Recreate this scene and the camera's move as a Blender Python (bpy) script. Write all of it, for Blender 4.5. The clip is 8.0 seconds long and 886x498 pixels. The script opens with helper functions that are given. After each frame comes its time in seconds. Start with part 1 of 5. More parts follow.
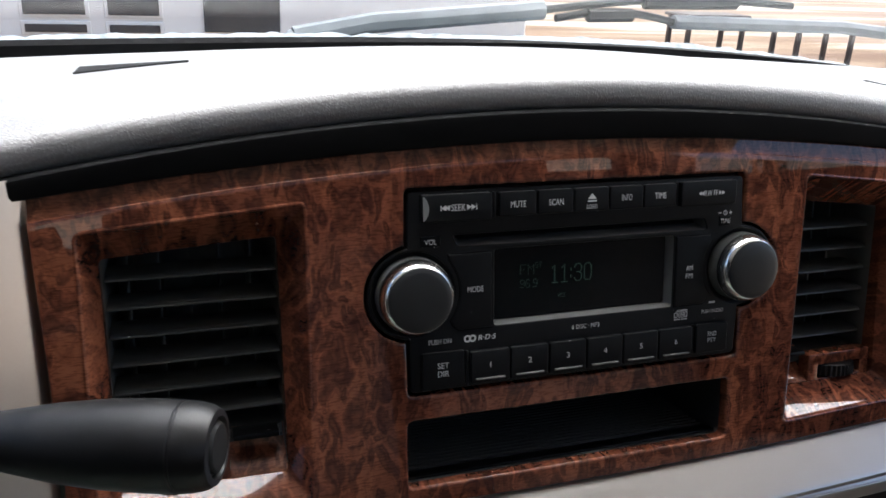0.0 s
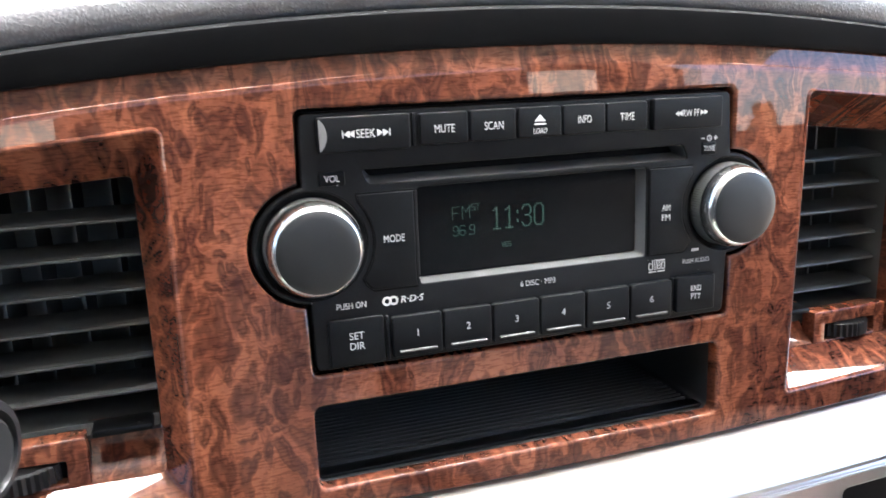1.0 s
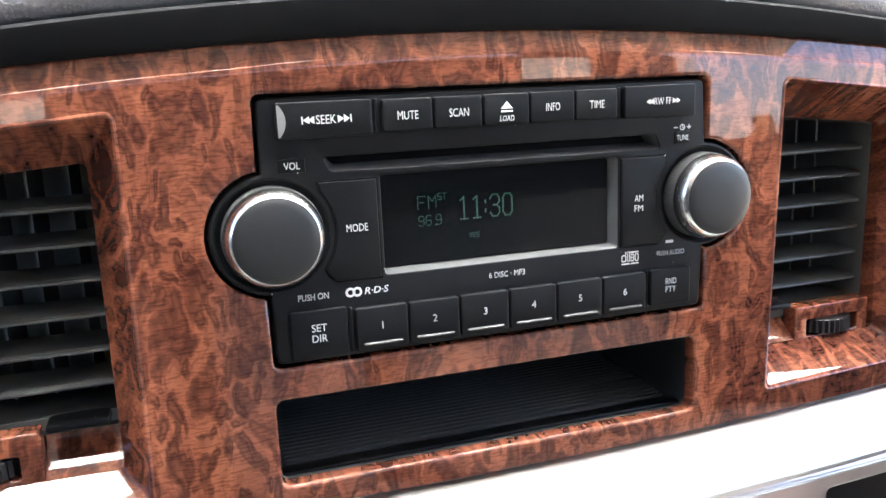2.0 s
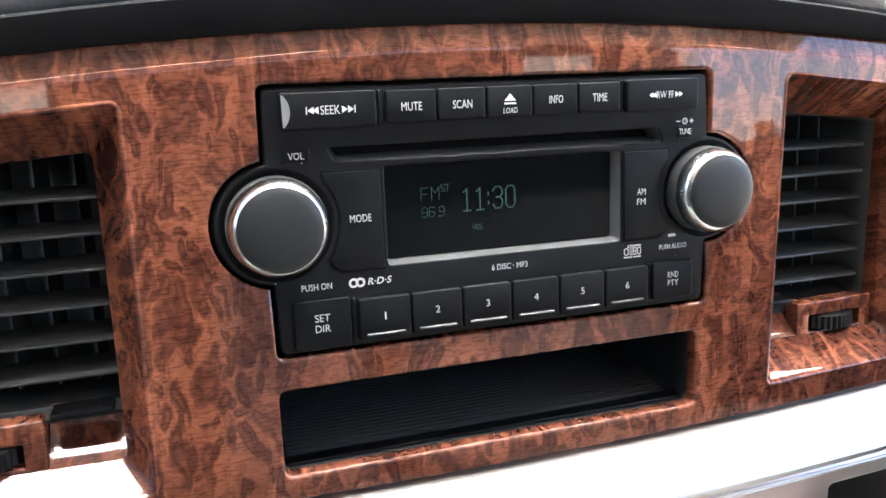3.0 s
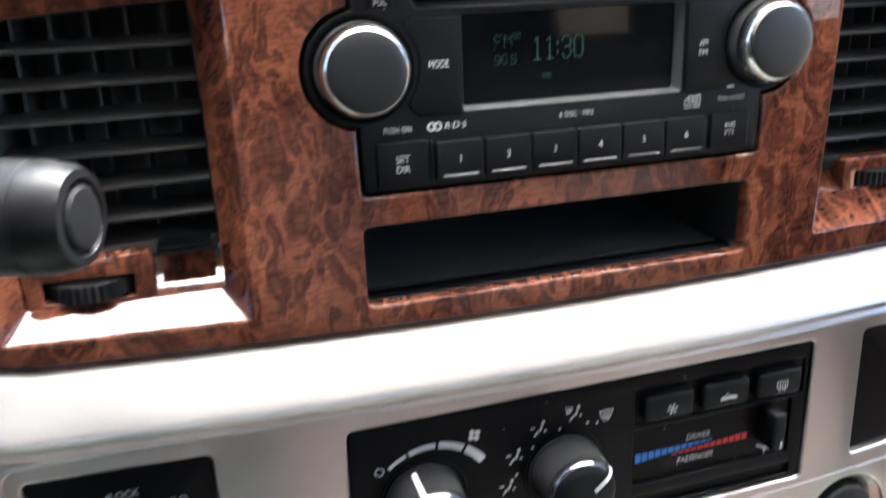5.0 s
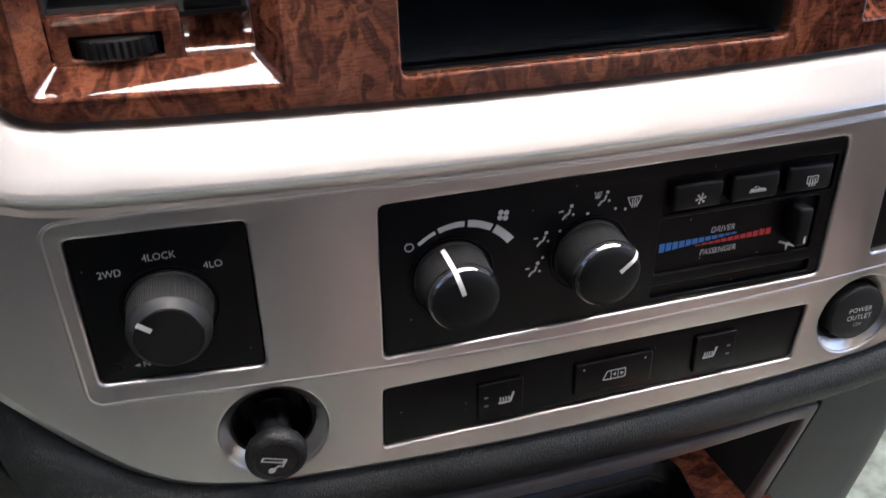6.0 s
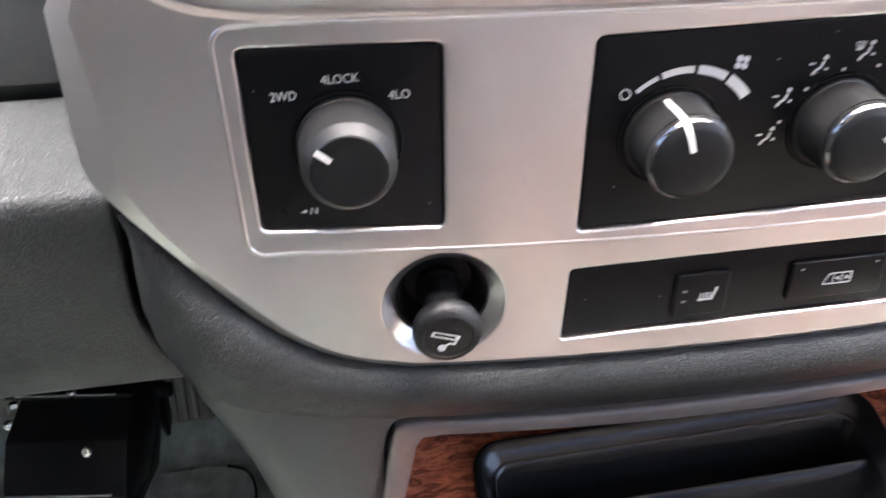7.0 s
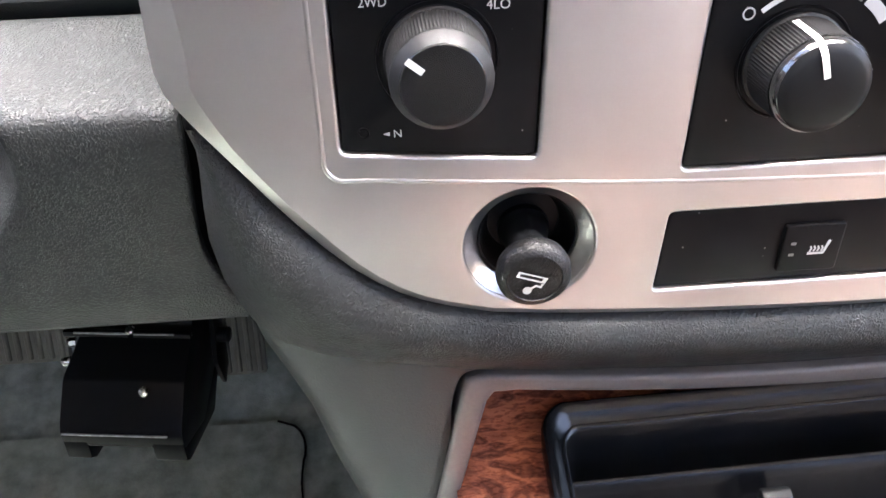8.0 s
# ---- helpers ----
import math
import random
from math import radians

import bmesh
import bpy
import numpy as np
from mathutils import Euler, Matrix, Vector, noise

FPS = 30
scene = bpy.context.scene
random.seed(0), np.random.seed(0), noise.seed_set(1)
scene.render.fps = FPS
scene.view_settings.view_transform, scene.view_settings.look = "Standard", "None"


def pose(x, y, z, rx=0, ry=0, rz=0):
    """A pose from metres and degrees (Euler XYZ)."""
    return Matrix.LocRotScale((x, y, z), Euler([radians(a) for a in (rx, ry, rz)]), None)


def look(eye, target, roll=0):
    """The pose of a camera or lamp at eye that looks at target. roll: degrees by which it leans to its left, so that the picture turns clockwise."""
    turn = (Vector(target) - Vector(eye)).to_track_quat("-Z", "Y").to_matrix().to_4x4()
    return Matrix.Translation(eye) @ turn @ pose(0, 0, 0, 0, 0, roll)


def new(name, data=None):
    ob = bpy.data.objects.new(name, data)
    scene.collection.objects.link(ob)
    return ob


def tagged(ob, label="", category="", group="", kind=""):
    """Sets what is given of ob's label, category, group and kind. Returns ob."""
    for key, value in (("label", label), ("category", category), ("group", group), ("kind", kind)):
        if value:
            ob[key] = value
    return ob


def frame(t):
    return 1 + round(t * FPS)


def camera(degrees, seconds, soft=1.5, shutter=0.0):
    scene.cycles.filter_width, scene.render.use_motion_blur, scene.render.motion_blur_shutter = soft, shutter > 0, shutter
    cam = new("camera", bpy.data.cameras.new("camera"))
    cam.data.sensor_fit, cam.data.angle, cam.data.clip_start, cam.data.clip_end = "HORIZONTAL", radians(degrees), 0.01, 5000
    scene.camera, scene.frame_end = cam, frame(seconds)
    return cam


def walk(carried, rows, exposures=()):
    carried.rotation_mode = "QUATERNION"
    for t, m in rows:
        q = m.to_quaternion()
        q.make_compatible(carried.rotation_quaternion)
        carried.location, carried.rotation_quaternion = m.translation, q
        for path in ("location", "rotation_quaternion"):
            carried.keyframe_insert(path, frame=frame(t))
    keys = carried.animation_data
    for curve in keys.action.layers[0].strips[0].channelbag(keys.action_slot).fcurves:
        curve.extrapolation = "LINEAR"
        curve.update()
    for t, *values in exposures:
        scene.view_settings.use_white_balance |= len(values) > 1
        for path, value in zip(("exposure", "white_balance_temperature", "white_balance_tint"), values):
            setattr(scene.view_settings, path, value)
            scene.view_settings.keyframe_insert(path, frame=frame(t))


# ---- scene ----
cam = camera(58.1, 8.0, shutter=0.3)
PATH = [
    (0, (-0.1802, -0.3153, 0.8401), (0.4809, 1.7281, 0.4232), -0.69),
    (0.5, (-0.1537, -0.2816, 0.8268), (0.5082, 1.7551, 0.3748), -1.59),
    (1, (-0.1306, -0.2600, 0.8123), (0.5288, 1.7702, 0.3363), -2.29),
    (1.5, (-0.1175, -0.2590, 0.8057), (0.5431, 1.7767, 0.3460), -2.49),
    (3, (-0.1187, -0.2612, 0.7980), (0.5369, 1.7822, 0.3724), -2.29),
    (3.5, (-0.1198, -0.2612, 0.7969), (0.5335, 1.7822, 0.3647), -2.39),
    (4, (-0.1220, -0.2677, 0.7991), (0.5168, 1.7747, 0.3430), -2.39),
    (4.5, (-0.1275, -0.2677, 0.7948), (0.4966, 1.7673, 0.2907), -2.39),
    (4.8, (-0.1353, -0.2709, 0.7872), (0.4793, 1.7489, 0.2131), -2.30),
    (5, (-0.1452, -0.2773, 0.7840), (0.4309, 1.7177, 0.0932), -2.61),
    (5.2, (-0.1563, -0.2827, 0.7775), (0.3868, 1.6776, -0.0279), -2.72),
    (6.3, (-0.1598, -0.2805, 0.7459), (0.3203, 1.5525, -0.3478), -1.36),
    (6.5, (-0.1664, -0.2760, 0.7372), (0.2786, 1.5573, -0.3704), -1.46),
    (7, (-0.1938, -0.2495, 0.7013), (0.0548, 1.5848, -0.4648), -1.69),
    (7.5, (-0.2059, -0.2384, 0.6784), (-0.0669, 1.5949, -0.5075), -1.09),
    (8, (-0.2070, -0.2373, 0.6773), (-0.0859, 1.5776, -0.5390), -1.50),
]
# The dashboard leans back a little: DASH takes its own axes (x across, y ahead, z up its face) into the world.
DASH = Matrix.Translation((0, -0.125, 0.02)) @ Matrix.Rotation(radians(-10), 4, "X")
EXPOSURES = [(t, s + 3.43, 6120 if t < 6 else 6450, 10 if t < 6 else 17) for t, s in ((0.0, -2.0), (0.5, -1.08), (0.8, -0.2), (1.0, 0.24), (1.3, 0.42), (1.7, 0.44), (3.0, 0.2), (4.0, 0.15), (4.8, 0.0), (5.1, -0.55), (5.3, -0.66), (6.3, -1.12), (6.55, -1.06), (6.75, -0.5), (7.0, 0.55), (7.3, 0.75), (8.0, 0.86))]
walk(cam, [(t, DASH @ look(eye, target, roll)) for t, eye, target, roll in PATH], EXPOSURES)

# ---- light ----
SUN_UP, SUN_TURN = 71.0, 48.0
world = bpy.data.worlds.new("sky")
scene.world = world
world.use_nodes = True
wn = world.node_tree.nodes
sky = wn.new("ShaderNodeTexSky")
sky.sky_type, sky.sun_disc = "NISHITA", False
sky.sun_elevation, sky.sun_rotation = radians(SUN_UP), radians(SUN_TURN)
sky.dust_density, sky.air_density = 3.0, 1.0
world.node_tree.links.new(sky.outputs[0], wn["Background"].inputs[0])
wn["Background"].inputs[1].default_value = 0.11
sun = new("sun", bpy.data.lights.new("sun", "SUN"))
sun.data.energy, sun.data.angle, sun.data.color = 4.2, radians(66), (1.0, 0.96, 0.91)
sun.matrix_world = look((0, 0, 0), (-math.sin(radians(SUN_TURN)) * math.cos(radians(SUN_UP)), -math.cos(radians(SUN_TURN)) * math.cos(radians(SUN_UP)), -math.sin(radians(SUN_UP))))


# ---- materials ----
def nodes(name):
    m = bpy.data.materials.new(name)
    m.use_nodes = True
    return m, m.node_tree.nodes, m.node_tree.links, m.node_tree.nodes["Principled BSDF"]


def coords(n, l, scale=(1, 1, 1), rot=(0, 0, 0)):
    tc, mp = n.new("ShaderNodeTexCoord"), n.new("ShaderNodeMapping")
    mp.inputs["Scale"].default_value, mp.inputs["Rotation"].default_value = scale, rot
    l.new(tc.outputs["Object"], mp.inputs["Vector"])
    return mp.outputs[0]


def noise_tex(n, l, vec, scale, detail=4, rough=0.55, distort=0.0):
    t = n.new("ShaderNodeTexNoise")
    t.inputs["Scale"].default_value, t.inputs["Detail"].default_value = scale, detail
    t.inputs["Roughness"].default_value, t.inputs["Distortion"].default_value = rough, distort
    l.new(vec, t.inputs["Vector"])
    return t.outputs[0]


def ramp(n, l, fac, stops):
    r = n.new("ShaderNodeValToRGB")
    el = r.color_ramp.elements
    while len(el) < len(stops):
        el.new(0.5)
    for e, (p, c) in zip(el, stops):
        e.position, e.color = p, (*c, 1) if len(c) == 3 else c
    l.new(fac, r.inputs[0])
    return r.outputs[0]


def mix(n, l, kind, fac, a, b):
    m = n.new("ShaderNodeMix")
    m.data_type, m.blend_type = "RGBA", kind
    for socket, v in ((m.inputs[0], fac), (m.inputs[6], a), (m.inputs[7], b)):
        if isinstance(v, (int, float)):
            socket.default_value = v
        elif isinstance(v, tuple):
            socket.default_value = (*v, 1)
        else:
            l.new(v, socket)
    return m.outputs[2]


def bump(n, l, p, height, strength, dist):
    b = n.new("ShaderNodeBump")
    b.inputs["Strength"].default_value, b.inputs["Distance"].default_value = strength, dist
    l.new(height, b.inputs["Height"])
    l.new(b.outputs[0], p.inputs["Normal"])
    return b


def plain(name, base, rough, metal=0.0, vary=0.12, scale=60, grain=0.0, grain_scale=900, coat=0.0, smudge=0.06, spec=0.5, dust=0.0, fleck=0.1):
    """A moulded or painted surface: colour and gloss vary at two scales, with an optional fine relief."""
    m, n, l, p = nodes(name)
    v = coords(n, l)
    big, fine = noise_tex(n, l, v, scale, 3), noise_tex(n, l, v, scale * 22, 2)
    lo, hi = tuple(c * (1 - vary) for c in base), tuple(min(1, c * (1 + vary)) for c in base)
    c1 = ramp(n, l, big, [(0.3, lo), (0.7, hi)])
    c2 = ramp(n, l, fine, [(0.35, (1 - fleck,) * 3), (0.65, (1, 1, 1))])
    c = mix(n, l, "MULTIPLY", 1.0, c1, c2)
    if dust:
        specks = n.new("ShaderNodeTexVoronoi")
        specks.inputs["Scale"].default_value = 260
        l.new(v, specks.inputs["Vector"])
        which = n.new("ShaderNodeSeparateColor")
        l.new(specks.outputs["Color"], which.inputs[0])
        dots = ramp(n, l, specks.outputs["Distance"], [(0.05, (1, 1, 1)), (0.09, (0, 0, 0))])
        few = ramp(n, l, which.outputs[0], [(1 - dust, (0, 0, 0)), (1 - dust * 0.8, (1, 1, 1))])
        m1 = n.new("ShaderNodeMath")
        m1.operation = "MULTIPLY"
        l.new(dots, m1.inputs[0])
        l.new(few, m1.inputs[1])
        c = mix(n, l, "MIX", m1.outputs[0], c, (0.42, 0.41, 0.39))
    l.new(c, p.inputs["Base Color"])
    r = ramp(n, l, big, [(0.25, (max(0.02, rough - smudge),) * 3), (0.75, (min(1, rough + smudge),) * 3)])
    l.new(r, p.inputs["Roughness"])
    p.inputs["Metallic"].default_value = metal
    p.inputs["Specular IOR Level"].default_value = spec
    p.inputs["Coat Weight"].default_value = coat
    p.inputs["Coat Roughness"].default_value = 0.05
    if grain:
        bump(n, l, p, noise_tex(n, l, v, grain_scale, 2), grain, 0.0004)
    return m


def leather(name, base, rough, cell=420, strength=0.75):
    """Moulded plastic with a pebbled leather grain."""
    m, n, l, p = nodes(name)
    v = coords(n, l)
    warp = noise_tex(n, l, v, 260, 2)
    shifted = mix(n, l, "MIX", 0.0045, v, warp)
    vo = n.new("ShaderNodeTexVoronoi")
    vo.inputs["Scale"].default_value = cell
    l.new(shifted, vo.inputs["Vector"])
    edge = ramp(n, l, vo.outputs["Distance"], [(0.08, (1, 1, 1)), (0.62, (0, 0, 0))])
    fine = noise_tex(n, l, v, 1500, 2)
    h = mix(n, l, "MIX", 0.25, edge, fine)
    bump(n, l, p, h, strength, 0.0005)
    big = noise_tex(n, l, v, 14, 4)
    c = ramp(n, l, big, [(0.3, tuple(x * 0.9 for x in base)), (0.7, tuple(x * 1.12 for x in base))])
    cc = mix(n, l, "MULTIPLY", 0.22, c, edge)
    l.new(cc, p.inputs["Base Color"])
    l.new(ramp(n, l, noise_tex(n, l, v, 45, 3), [(0.3, (rough - 0.05,) * 3), (0.7, (rough + 0.07,) * 3)]), p.inputs["Roughness"])
    p.inputs["Specular IOR Level"].default_value = 0.45
    return m


def add(n, l, kind, a, b):
    m = n.new("ShaderNodeMath")
    m.operation = kind
    for socket, v in zip(m.inputs, (a, b)):
        if isinstance(v, (int, float)):
            socket.default_value = v
        else:
            l.new(v, socket)
    return m.outputs[0]


def burl(name, rot=(0, 0, 0), light=1.0, coat=1.0, across=1.0, up=0.52):
    """Lacquered burl print: soft dark upright blotches and swirls over red brown, with fine wavy cross grain."""
    m, n, l, p = nodes(name)
    axes, flat = n.new("ShaderNodeSeparateXYZ"), n.new("ShaderNodeCombineXYZ")
    l.new(coords(n, l, (1, 1, 1), rot), axes.inputs[0])
    l.new(add(n, l, "MULTIPLY", axes.outputs[0], across), flat.inputs[0])
    rise = add(n, l, "ADD", axes.outputs[2], add(n, l, "MULTIPLY", axes.outputs[1], 0.3))
    l.new(add(n, l, "MULTIPLY", rise, up), flat.inputs[1])
    v = flat.outputs[0]
    big, small = n.new("ShaderNodeTexNoise"), n.new("ShaderNodeTexNoise")
    for t, s in ((big, 38), (small, 190)):
        t.inputs["Scale"].default_value, t.inputs["Detail"].default_value = s, 2
        l.new(v, t.inputs["Vector"])
    w = mix(n, l, "MIX", 0.032, v, big.outputs[1])
    w = mix(n, l, "MIX", 0.007, w, small.outputs[1])
    ragged = noise_tex(n, l, w, 240, 3, 0.6)
    rough_edge = add(n, l, "MULTIPLY", add(n, l, "SUBTRACT", ragged, 0.5), 0.22)
    streak = ramp(n, l, noise_tex(n, l, mix(n, l, "MIX", 0.01, coords(n, l, (1, 0.16, 0.16), rot), big.outputs[1]), 230, 2), [(0.34, (0.74, 0.74, 0.74)), (0.58, (1, 1, 1))])
    layers = []
    for scale, lo, hi, weight in ((136, 0.22, 0.58, 0.95), (225, 0.18, 0.50, 0.8)):
        cell = n.new("ShaderNodeTexVoronoi")
        cell.voronoi_dimensions, cell.feature = "2D", "SMOOTH_F1"
        cell.inputs["Scale"].default_value, cell.inputs["Smoothness"].default_value = scale, 0.25
        l.new(w, cell.inputs["Vector"])
        split = n.new("ShaderNodeSeparateColor")
        l.new(cell.outputs["Color"], split.inputs[0])
        blob = ramp(n, l, add(n, l, "ADD", cell.outputs["Distance"], rough_edge), [(lo * 0.35, (0.45, 0.45, 0.45)), (lo * 1.15, (1, 1, 1)), (hi * 0.92, (0, 0, 0))])
        depth = ramp(n, l, split.outputs[0], [(0.20, (0.10, 0.10, 0.10)), (0.52, (weight, weight, weight))])
        layers.append(add(n, l, "MULTIPLY", blob, depth))
    # thin dark swirls between the blotches
    swirl = add(n, l, "ABSOLUTE", add(n, l, "SUBTRACT", noise_tex(n, l, w, 70, 3, 0.55, 1.0), 0.5), 0.0)
    swirl = ramp(n, l, swirl, [(0.0, (0.26, 0.26, 0.26)), (0.07, (0, 0, 0))])
    spot = add(n, l, "MULTIPLY", add(n, l, "MAXIMUM", add(n, l, "MAXIMUM", layers[0], layers[1]), swirl), streak)
    veins = noise_tex(n, l, w, 34, 4, 0.6, 1.2)
    fine_v = coords(n, l, (0.25, 0.6, 1.2), rot)
    fine_w = mix(n, l, "MIX", 0.0035, fine_v, big.outputs[1])
    fine = noise_tex(n, l, fine_w, 1050, 2, 0.5, 0.3)
    k = light
    base = ramp(n, l, veins, [(0.32, (0.130 * k, 0.0430 * k, 0.0245 * k)), (0.5, (0.187 * k, 0.0630 * k, 0.0338 * k)), (0.66, (0.248 * k, 0.086 * k, 0.0445 * k))])
    dark = ramp(n, l, spot, [(0.0, (1, 1, 1)), (0.3, (0.56, 0.54, 0.60)), (0.8, (0.27, 0.265, 0.335))])
    grain = ramp(n, l, fine, [(0.39, (0.56, 0.50, 0.48)), (0.50, (1, 1, 1))])
    c = mix(n, l, "MULTIPLY", 0.95, base, dark)
    c = mix(n, l, "MULTIPLY", 0.75, c, grain)
    l.new(c, p.inputs["Base Color"])
    p.inputs["Roughness"].default_value = 0.6
    p.inputs["Specular IOR Level"].default_value = 0.0
    l.new(ramp(n, l, noise_tex(n, l, v, 30, 3), [(0.35, (0.01, 0.01, 0.01)), (0.7, (0.035, 0.035, 0.035))]), p.inputs["Coat Roughness"])
    p.inputs["Coat Weight"].default_value, p.inputs["Coat IOR"].default_value = coat, 1.52
    return m


def trodden(name):
    """Yard soil: pale dusty tracks between tan earth, with grit."""
    m, n, l, p = nodes(name)
    track = noise_tex(n, l, coords(n, l, (0.05, 0.30, 1)), 1.0, 4)
    grit = noise_tex(n, l, coords(n, l), 9, 4)
    c = ramp(n, l, track, [(0.40, (0.15, 0.085, 0.048)), (0.50, (0.25, 0.165, 0.10)), (0.56, (0.40, 0.345, 0.27))])
    l.new(mix(n, l, "MULTIPLY", 1.0, c, ramp(n, l, grit, [(0.3, (0.72, 0.72, 0.72)), (0.65, (1, 1, 1))])), p.inputs["Base Color"])
    p.inputs["Roughness"].default_value = 0.95
    bump(n, l, p, grit, 0.5, 0.01)
    return m


def clear_glass(name, tint=(1, 1, 1), rough=0.0):
    m, n, l, p = nodes(name)
    p.inputs["Base Color"].default_value = (*tint, 1)
    p.inputs["Transmission Weight"].default_value, p.inputs["Roughness"].default_value, p.inputs["IOR"].default_value = 1.0, rough, 1.45
    return m


def glow(name, colour, power):
    m, n, l, p = nodes(name)
    p.inputs["Base Color"].default_value = (0.01, 0.02, 0.015, 1)
    p.inputs["Emission Color"].default_value, p.inputs["Emission Strength"].default_value = (*colour, 1), power
    return m


WOOD = burl("burl_lacquer")
WOOD_LOW = burl("burl_lacquer_console", (0, 0, radians(12)), 2.3, 0.25, 0.38, 1.15)
SILVER = plain("silver_paint", (0.54, 0.525, 0.51), 0.30, 0.96, 0.008, 45, 0.015, 2600, 0.25, 0.01, fleck=0.02)
PAD = leather("dash_pad_vinyl", (0.175, 0.175, 0.178), 0.46, 800, 0.30)
PAD.node_tree.nodes["Principled BSDF"].inputs["Specular IOR Level"].default_value = 0.72
SLATE = leather("slate_grained_plastic", (0.0122, 0.0142, 0.0138), 0.54, 880, 0.75)
SMOOTH_SLATE = plain("slate_satin_plastic", (0.0245, 0.0275, 0.0263), 0.5, 0, 0.1, 30, 0.5, 1100)
FRAME_GREY = plain("grey_satin_frame", (0.15, 0.135, 0.125), 0.4, 0.2, 0.06, 30, 0.15, 1800)
# Near-black for borders and gaps, and for strips standing in for shade.
LIP = plain("trim_and_shade_black", (0.0042, 0.0043, 0.0048), 0.75, 0, 0.2, 40, spec=0.08)
BLACK = plain("black_satin_plastic", (0.0042, 0.0047, 0.0054), 0.42, 0, 0.15, 50, 0.12, 2200, spec=0.18, dust=0.06)
GLOSS = plain("black_smooth_plastic", (0.0036, 0.0039, 0.0044), 0.32, 0, 0.1, 50, 0.05, 2200, spec=0.12, smudge=0.012, dust=0.10)
BUTTON = plain("black_button", (0.0038, 0.0043, 0.0050), 0.46, 0, 0.15, 60, 0.15, 2600, spec=0.15, dust=0.03)
RUBBER = plain("soft_touch_black", (0.0088, 0.0088, 0.0092), 0.5, 0, 0.2, 70, 0.25, 2600, spec=0.32)
POCKET = plain("dark_pocket_plastic", (0.031, 0.034, 0.0345), 0.45, 0, 0.15, 50, 0.1, 1800, spec=0.4)
VENT = plain("vent_black", (0.047, 0.050, 0.0485), 0.55, 0, 0.2, 60, 0.1, 2000, spec=0.35)
# Paler, glossier copy of the vent plastic: puts the slat edges' highlight into colour.
VENT_EDGE = plain("vent_edge_glint", (0.055, 0.058, 0.057), 0.34, 0, 0.2, 90, spec=0.6)
HOUSING = plain("vent_housing", (0.11, 0.118, 0.113), 0.6, 0, 0.15, 60, spec=0.3)
CHROME = plain("brushed_chrome", (0.72, 0.71, 0.69), 0.2, 1.0, 0.06, 90)
# Button ridges are coloured paler to show light caught on their tops.
RIDGE = plain("button_ridge_glint", (0.032, 0.032, 0.032), 0.4, 0, 0.15, 200)
SKIRT = plain("knurled_metal_skirt", (0.20, 0.20, 0.195), 0.34, 0.8, 0.1, 90)
CLEAR_EDGE = plain("glossy_black_edge", (0.012, 0.012, 0.0125), 0.10, 0, 0.1, 90, spec=0.9, coat=1.0, smudge=0.03)
KNOBFACE = plain("sleek_black_face", (0.0065, 0.007, 0.0072), 0.24, 0, 0.1, 60, spec=0.34, smudge=0.03, dust=0.08)
PRINT = plain("white_print", (0.56, 0.56, 0.545), 0.6, 0, 0.04, 200)
PRINT_DIM = plain("grey_print", (0.42, 0.42, 0.41), 0.6, 0, 0.05, 200)
BLUE = plain("blue_print", (0.03, 0.17, 0.5), 0.5, 0, 0.05, 200)
RED = plain("red_print", (0.5, 0.02, 0.03), 0.5, 0, 0.05, 200)
LIPGREY = plain("display_lip_grey", (0.075, 0.076, 0.075), 0.5, 0, 0.05, 100, spec=0.2)
SCOOP = plain("pale_scoop", (0.16, 0.16, 0.155), 0.4, 0, 0.05, 100)
EDGE_GLINT = plain("bracket_edge_glint", (0.25, 0.25, 0.24), 0.4, 0.6, 0.3, 300)
CARPET = plain("grey_green_carpet", (0.225, 0.262, 0.232), 0.95, 0, 0.4, 45, 1.0, 700)
MAT = plain("rubber_backed_mat", (0.21, 0.245, 0.215), 0.9, 0, 0.3, 60, 1.0, 500)
STEEL = plain("bright_bolt", (0.6, 0.6, 0.58), 0.25, 1.0, 0.1, 200)
BRACKET = plain("black_paint", (0.0045, 0.0048, 0.0052), 0.30, 0, 0.1, 60, 0.02, 900, spec=0.07, smudge=0.004)
TRAYBLACK = plain("black_tray_plastic", (0.0056, 0.0060, 0.0065), 0.22, 0, 0.1, 60, 0.04, 1500, spec=0.34, smudge=0.02)
KNOBCAP = plain("satin_knob_face", (0.0065, 0.0073, 0.0075), 0.40, 0, 0.1, 60, 0.1, 2600)
DULLKNOB = plain("dull_black_knob", (0.006, 0.006, 0.0065), 0.45, 0, 0.15, 60, 1.0, 1100, spec=0.3)
GRIP_BLACK = plain("black_grip", (0.006, 0.006, 0.0065), 0.40, 0, 0.2, 60, 0.1, 1500, spec=0.25)
BUTTON_GREY = plain("dull_grey_button", (0.007, 0.0073, 0.0075), 0.55, 0, 0.1, 60, spec=0.2)
PEDAL = plain("pedal_rubber", (0.10, 0.10, 0.085), 0.7, 0, 0.15, 90, 0.3, 900)
LINER = plain("headliner_cloth", (0.68, 0.67, 0.65), 0.95, 0, 0.08, 20, 0.5, 1200)
TRIM = plain("door_trim_plastic", (0.08, 0.08, 0.082), 0.6, 0, 0.1, 20, 0.3, 900)
DOOR = plain("dark_door_trim", (0.035, 0.036, 0.037), 0.6, 0, 0.1, 20, 0.3, 900)
DISPLAY = glow("display_segments", (0.22, 0.75, 0.55), 0.011)
